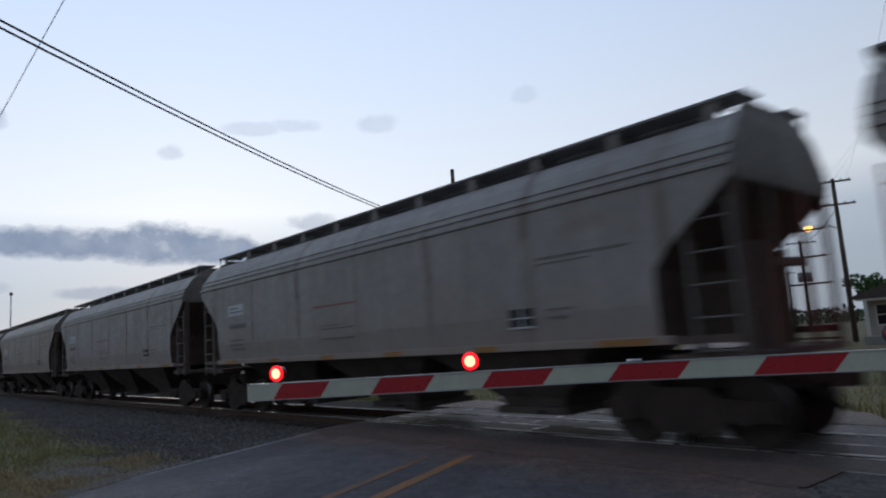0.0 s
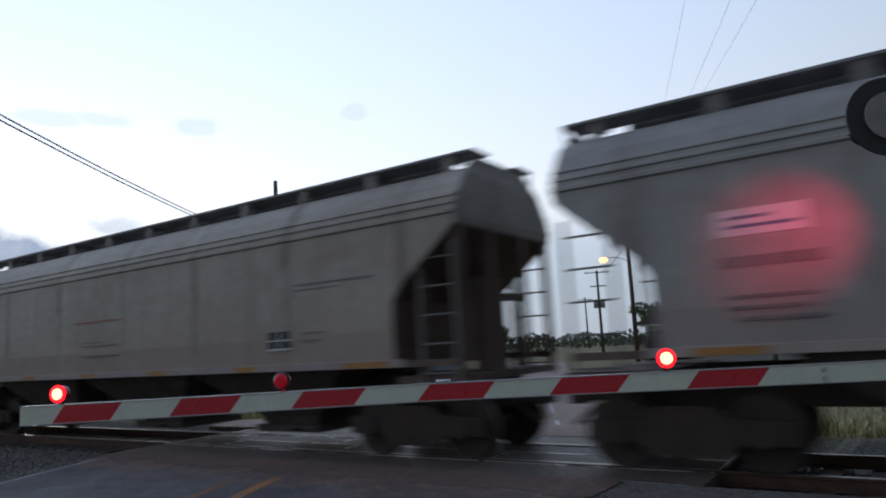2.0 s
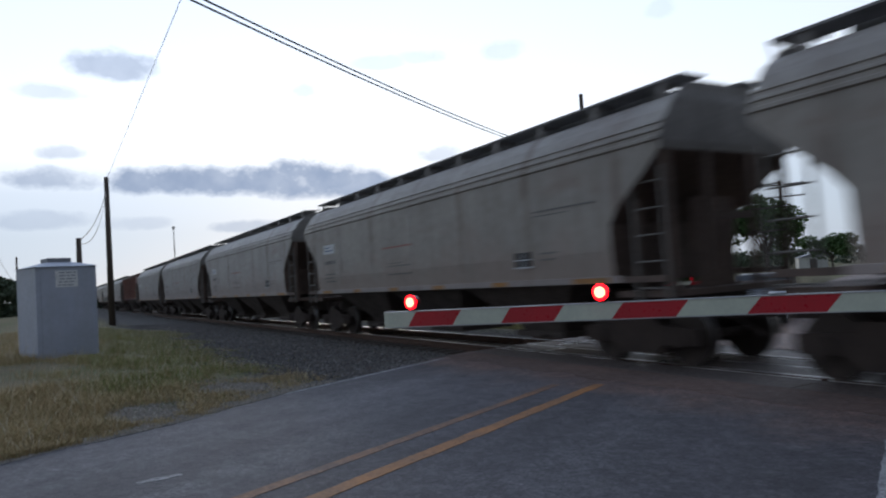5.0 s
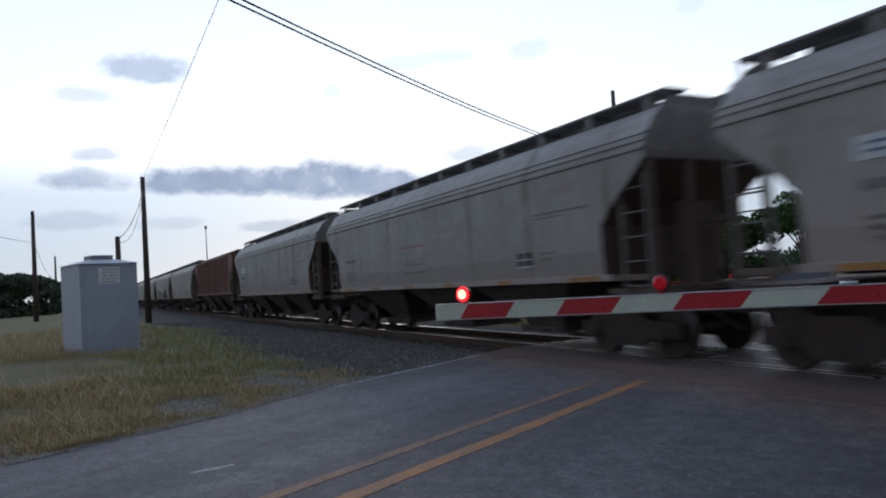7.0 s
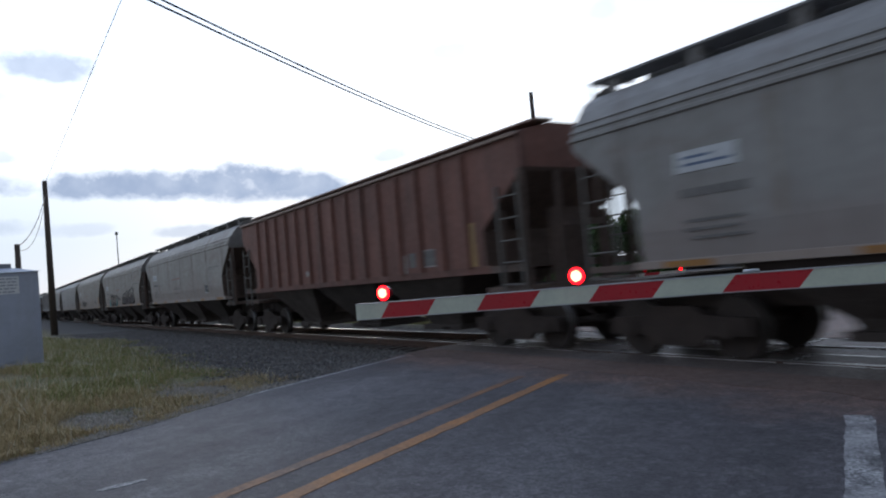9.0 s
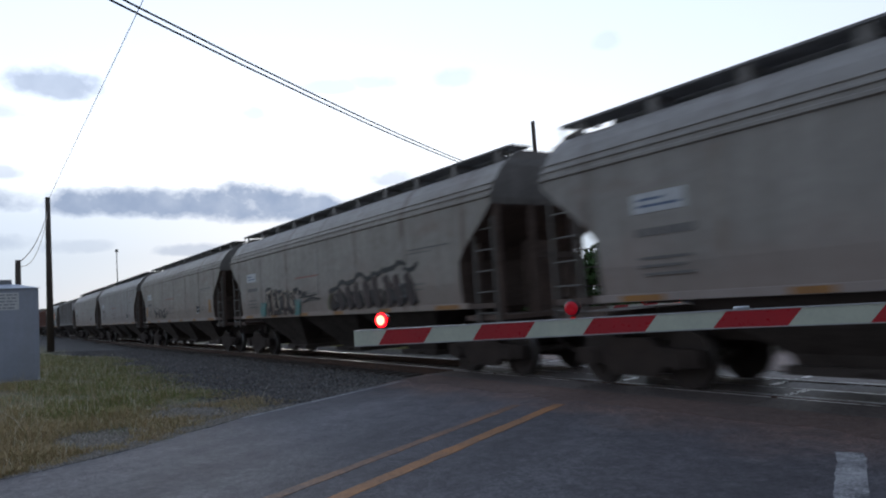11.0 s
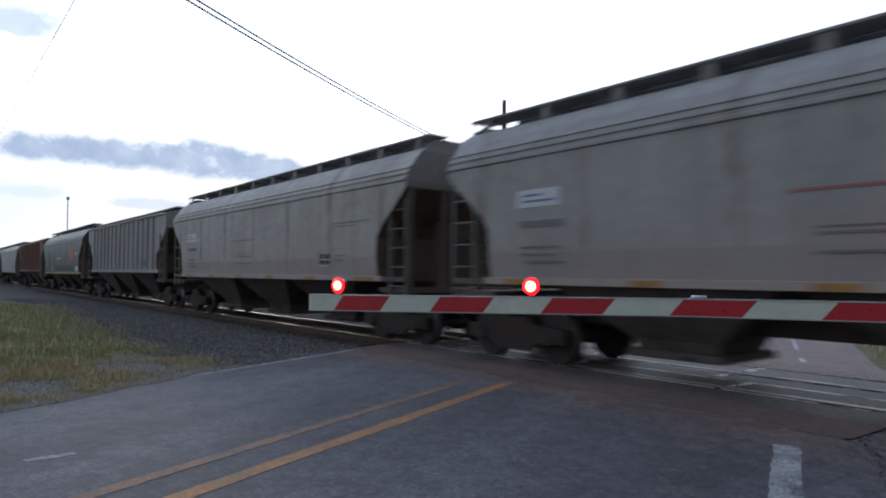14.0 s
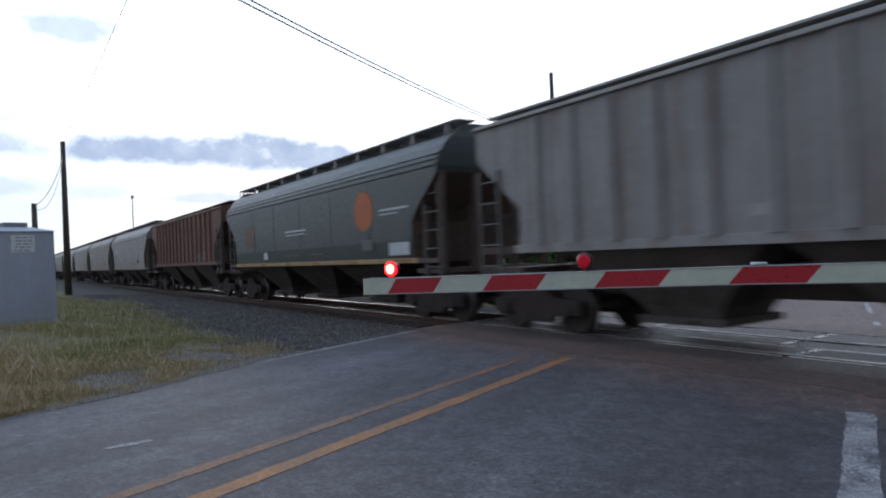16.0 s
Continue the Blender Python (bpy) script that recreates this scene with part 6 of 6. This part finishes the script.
    prism(bm, [(-1.75, 1.74), (1.75, 1.74), (0.0, 2.25)], "y", -0.15, 2.55)
    part("roof", bm, M["box_roof"], shed)
    bm = bm_new()
    box(bm, -0.4, 0.4, -0.03, 0.02, 0.05, 1.55)
    part("door", bm, M["shingle"], shed)
    # far woods
    rng = random.Random(8)
    verts, faces = [], []
    for i in range(330):
        az = rng.uniform(-45, 90)
        d = rng.uniform(135, 260)
        if 15 < az < 60 and rng.random() < 0.5:
            d *= 1.6
        c = at_bearing(az, d)
        r = rng.uniform(2.0, 4.5)
        foliage(rng, (c.x, c.y, rng.uniform(0.2, 1.4)), (r * 1.3, r * 1.3, rng.uniform(1.4, 2.8)), 95, 0.6, verts, faces)
    array_mesh("far_woods", verts, faces, M["leaf_far"], "dark low line of far trees", "trees", "stuff")
    # far crossing signal
    f = at_bearing(23.05, 20.5)
    gz = ground_z(f.x, f.y) - 0.05
    sg = thing("crossing_signal", Matrix.Translation((f.x, f.y, gz)) @ pose(0, 0, 0, 0, 0, 15), "crossing signal mast with red lamps beyond the track", "crossing signal")
    bm = bm_new()
    tube(bm, (0, 0, -0.2), (0, 0, 4.0), 0.06, n=12)
    part("mast", bm, M["alu"], sg)
    bm = bm_new()
    box(bm, -0.6, 0.6, -0.04, 0.04, 2.91, 2.99)
    part("cross_bar", bm, M["alu"], sg)
    bm = bm_new()
    box(bm, 0.1, 5.45, -0.14, -0.09, 1.19, 1.30)
    arm = part("gate_arm", bm, M["arm_white"], sg, "lowered striped gate arm")
    for k in range(6):
        bm = bm_new()
        prism(bm, [(0.35 + 0.8 * k, 1.192), (0.75 + 0.8 * k, 1.192), (0.83 + 0.8 * k, 1.298), (0.43 + 0.8 * k, 1.298)], "y", -0.144, -0.141)
        part("red_band", bm, M["arm_red"], arm)
    bm = bm_new()
    tube(bm, (5.40, -0.16, 1.35), (5.40, -0.08, 1.35), 0.05, n=16)
    part("tip_lamp", bm, M["lamp_on"], arm, "small lit red lamp")
    bm = bm_new()
    tube(bm, (4.42, -0.16, 1.37), (4.42, -0.08, 1.37), 0.045, n=16)
    box(bm, 4.40, 4.44, -0.13, -0.10, 1.29, 1.33)
    part("arm_lamp", bm, M["lamp_dim"], arm, "small red lamp")
    for sx, lit in ((-0.45, False), (0.45, True)):
        bm = bm_new()
        tube(bm, (sx, 0.0, 2.95), (sx, 0.03, 2.95), 0.25, n=24)
        hd = part("signal_head", bm, M["black"], sg, "black round signal background")
        bm = bm_new()
        tube(bm, (sx, -0.03, 2.95), (sx, -0.002, 2.95), 0.10, n=20)
        part("lens", bm, M["lamp_on"] if lit else M["lamp_off"], hd, "red signal lens")
    # waiting vehicle beyond the crossing
    v = at_bearing(6.3, 26.0)
    gz = road_z(v.x, v.y)
    car = thing("waiting_vehicle", Matrix.Translation((v.x, v.y, gz)) @ pose(0, 0, 0, 0, 0, -4), "dark pickup waiting at the crossing with lit headlamps", "vehicle")
    bm = bm_new()
    prism(bm, [(0.0, 0.52), (0.0, 0.95), (0.25, 1.08), (1.35, 1.15), (1.95, 1.75), (3.4, 1.75), (3.5, 1.12), (5.2, 1.12), (5.25, 0.55)], "x", -0.92, 0.92)
    part("body", bm, M["car_paint"], car, bevel=0.05)
    bm = bm_new()
    prism(bm, [(1.40, 1.18), (1.93, 1.70), (1.95, 1.70), (1.45, 1.16)], "x", -0.8, 0.8)
    part("windscreen", bm, M["glass"], car)
    bm = bm_new()
    box(bm, -0.9, 0.9, -0.10, 0.05, 0.50, 0.66)
    part("bumper", bm, M["box_roof"], car, "grey metal bumper", bevel=0.02)
    for x in (-0.76, 0.76):
        for y in (0.85, 3.95):
            bm = bm_new()
            tube(bm, (x - 0.12, y, 0.37), (x + 0.12, y, 0.37), 0.37, n=24)
            wh = part("wheel", bm, M["rubber"], car)
            bm = bm_new()
            tube(bm, (x - 0.125, y, 0.37), (x + 0.125, y, 0.37), 0.2, n=16)
            part("rim", bm, M["alu"], wh)
        bm = bm_new()
        tube(bm, (x * 0.9, -0.02, 0.80), (x * 0.9, 0.04, 0.80), 0.10, n=14)
        part("headlamp", bm, M["headlamp"], car, "lit headlamp")
    # pale rock
    r = at_bearing(15.0, 18.6)
    bm = bm_new()
    bmesh.ops.create_icosphere(bm, subdivisions=2, radius=0.17, matrix=Matrix.Diagonal((1.3, 1, 0.7, 1)))
    for w in bm.verts:
        w.co *= 1 + 0.18 * noise.noise(w.co * 9)
    rock = part("rock", bm, M["pale_rock"], None)
    rock.location = (r.x, r.y, ground_z(r.x, r.y) + 0.05)
    tagged(rock, "pale rounded rock in the grass", "rock")


build_ground()
build_road()
build_ballast()
build_train()
build_gate()
build_poles()
build_box()
build_far_side()
build_grass()
build_track()


def motions():
    # the train rolls by at an even pace
    times = [i * 0.5 for i in range(33)]
    for k, car in CARS.items():
        walk(car, [(t, car_pose(k, t)) for t in times])
    # wheels turn with the rolling; all share one turning action
    rate = math.degrees(SPEED / 0.457)
    lead = WHEELSETS[0]
    walk(lead, [(i / 30, pose(0, 0, 0, 0, -rate * i / 30, 0)) for i in range(481)])
    act, slot = lead.animation_data.action, lead.animation_data.action_slot
    for ob in bpy.data.objects:
        if ob.name.startswith("wheelset") and ob is not lead:
            ob.rotation_mode = "QUATERNION"
            ob.animation_data_create()
            ob.animation_data.action = act
            ob.animation_data.action_slot = slot
    # flashing lamps: the two-sided lens swings round between its lit and unlit face
    for lens, phase in LENSES:
        turn, rows = (0.0 if phase == 0 else 180.0), [(0.0, pose(0, 0, 0, 0, 0, 0.0 if phase == 0 else 180.0))]
        k = 0
        while True:
            t = 0.41 + k * 0.6415
            if t > 15.86:
                break
            late = (0.16 if k == 0 else 0.0) if phase == 0 else 0.0 if k == 0 else (0.2 if k % 2 else 0.08)
            f0 = min(round((t + late) * 30), 475)
            for j in range(4):
                rows.append(((f0 + j) / 30, pose(0, 0, 0, 0, 0, turn + 60 * j)))
            turn += 180
            k += 1
        rows.append((16.0, pose(0, 0, 0, 0, 0, turn)))
        walk(lens, rows)
    # the added shutters swing so that the beams flash
    for vane, phase in ADDED_VANES:
        shut = phase == 1
        rows = [(0.0, pose(0, 0, 0, 0, 0, 0 if shut else 86))]
        for k in range(25):
            f0 = round((0.41 + k * 0.6415) * 30)
            if f0 > 475:
                break
            rows.append((f0 / 30, pose(0, 0, 0, 0, 0, 0 if shut else 86)))
            shut = not shut
            rows.append(((f0 + 2) / 30, pose(0, 0, 0, 0, 0, 0 if shut else 86)))
        rows.append((16.0, pose(0, 0, 0, 0, 0, 0 if shut else 86)))
        walk(vane, rows)


motions()
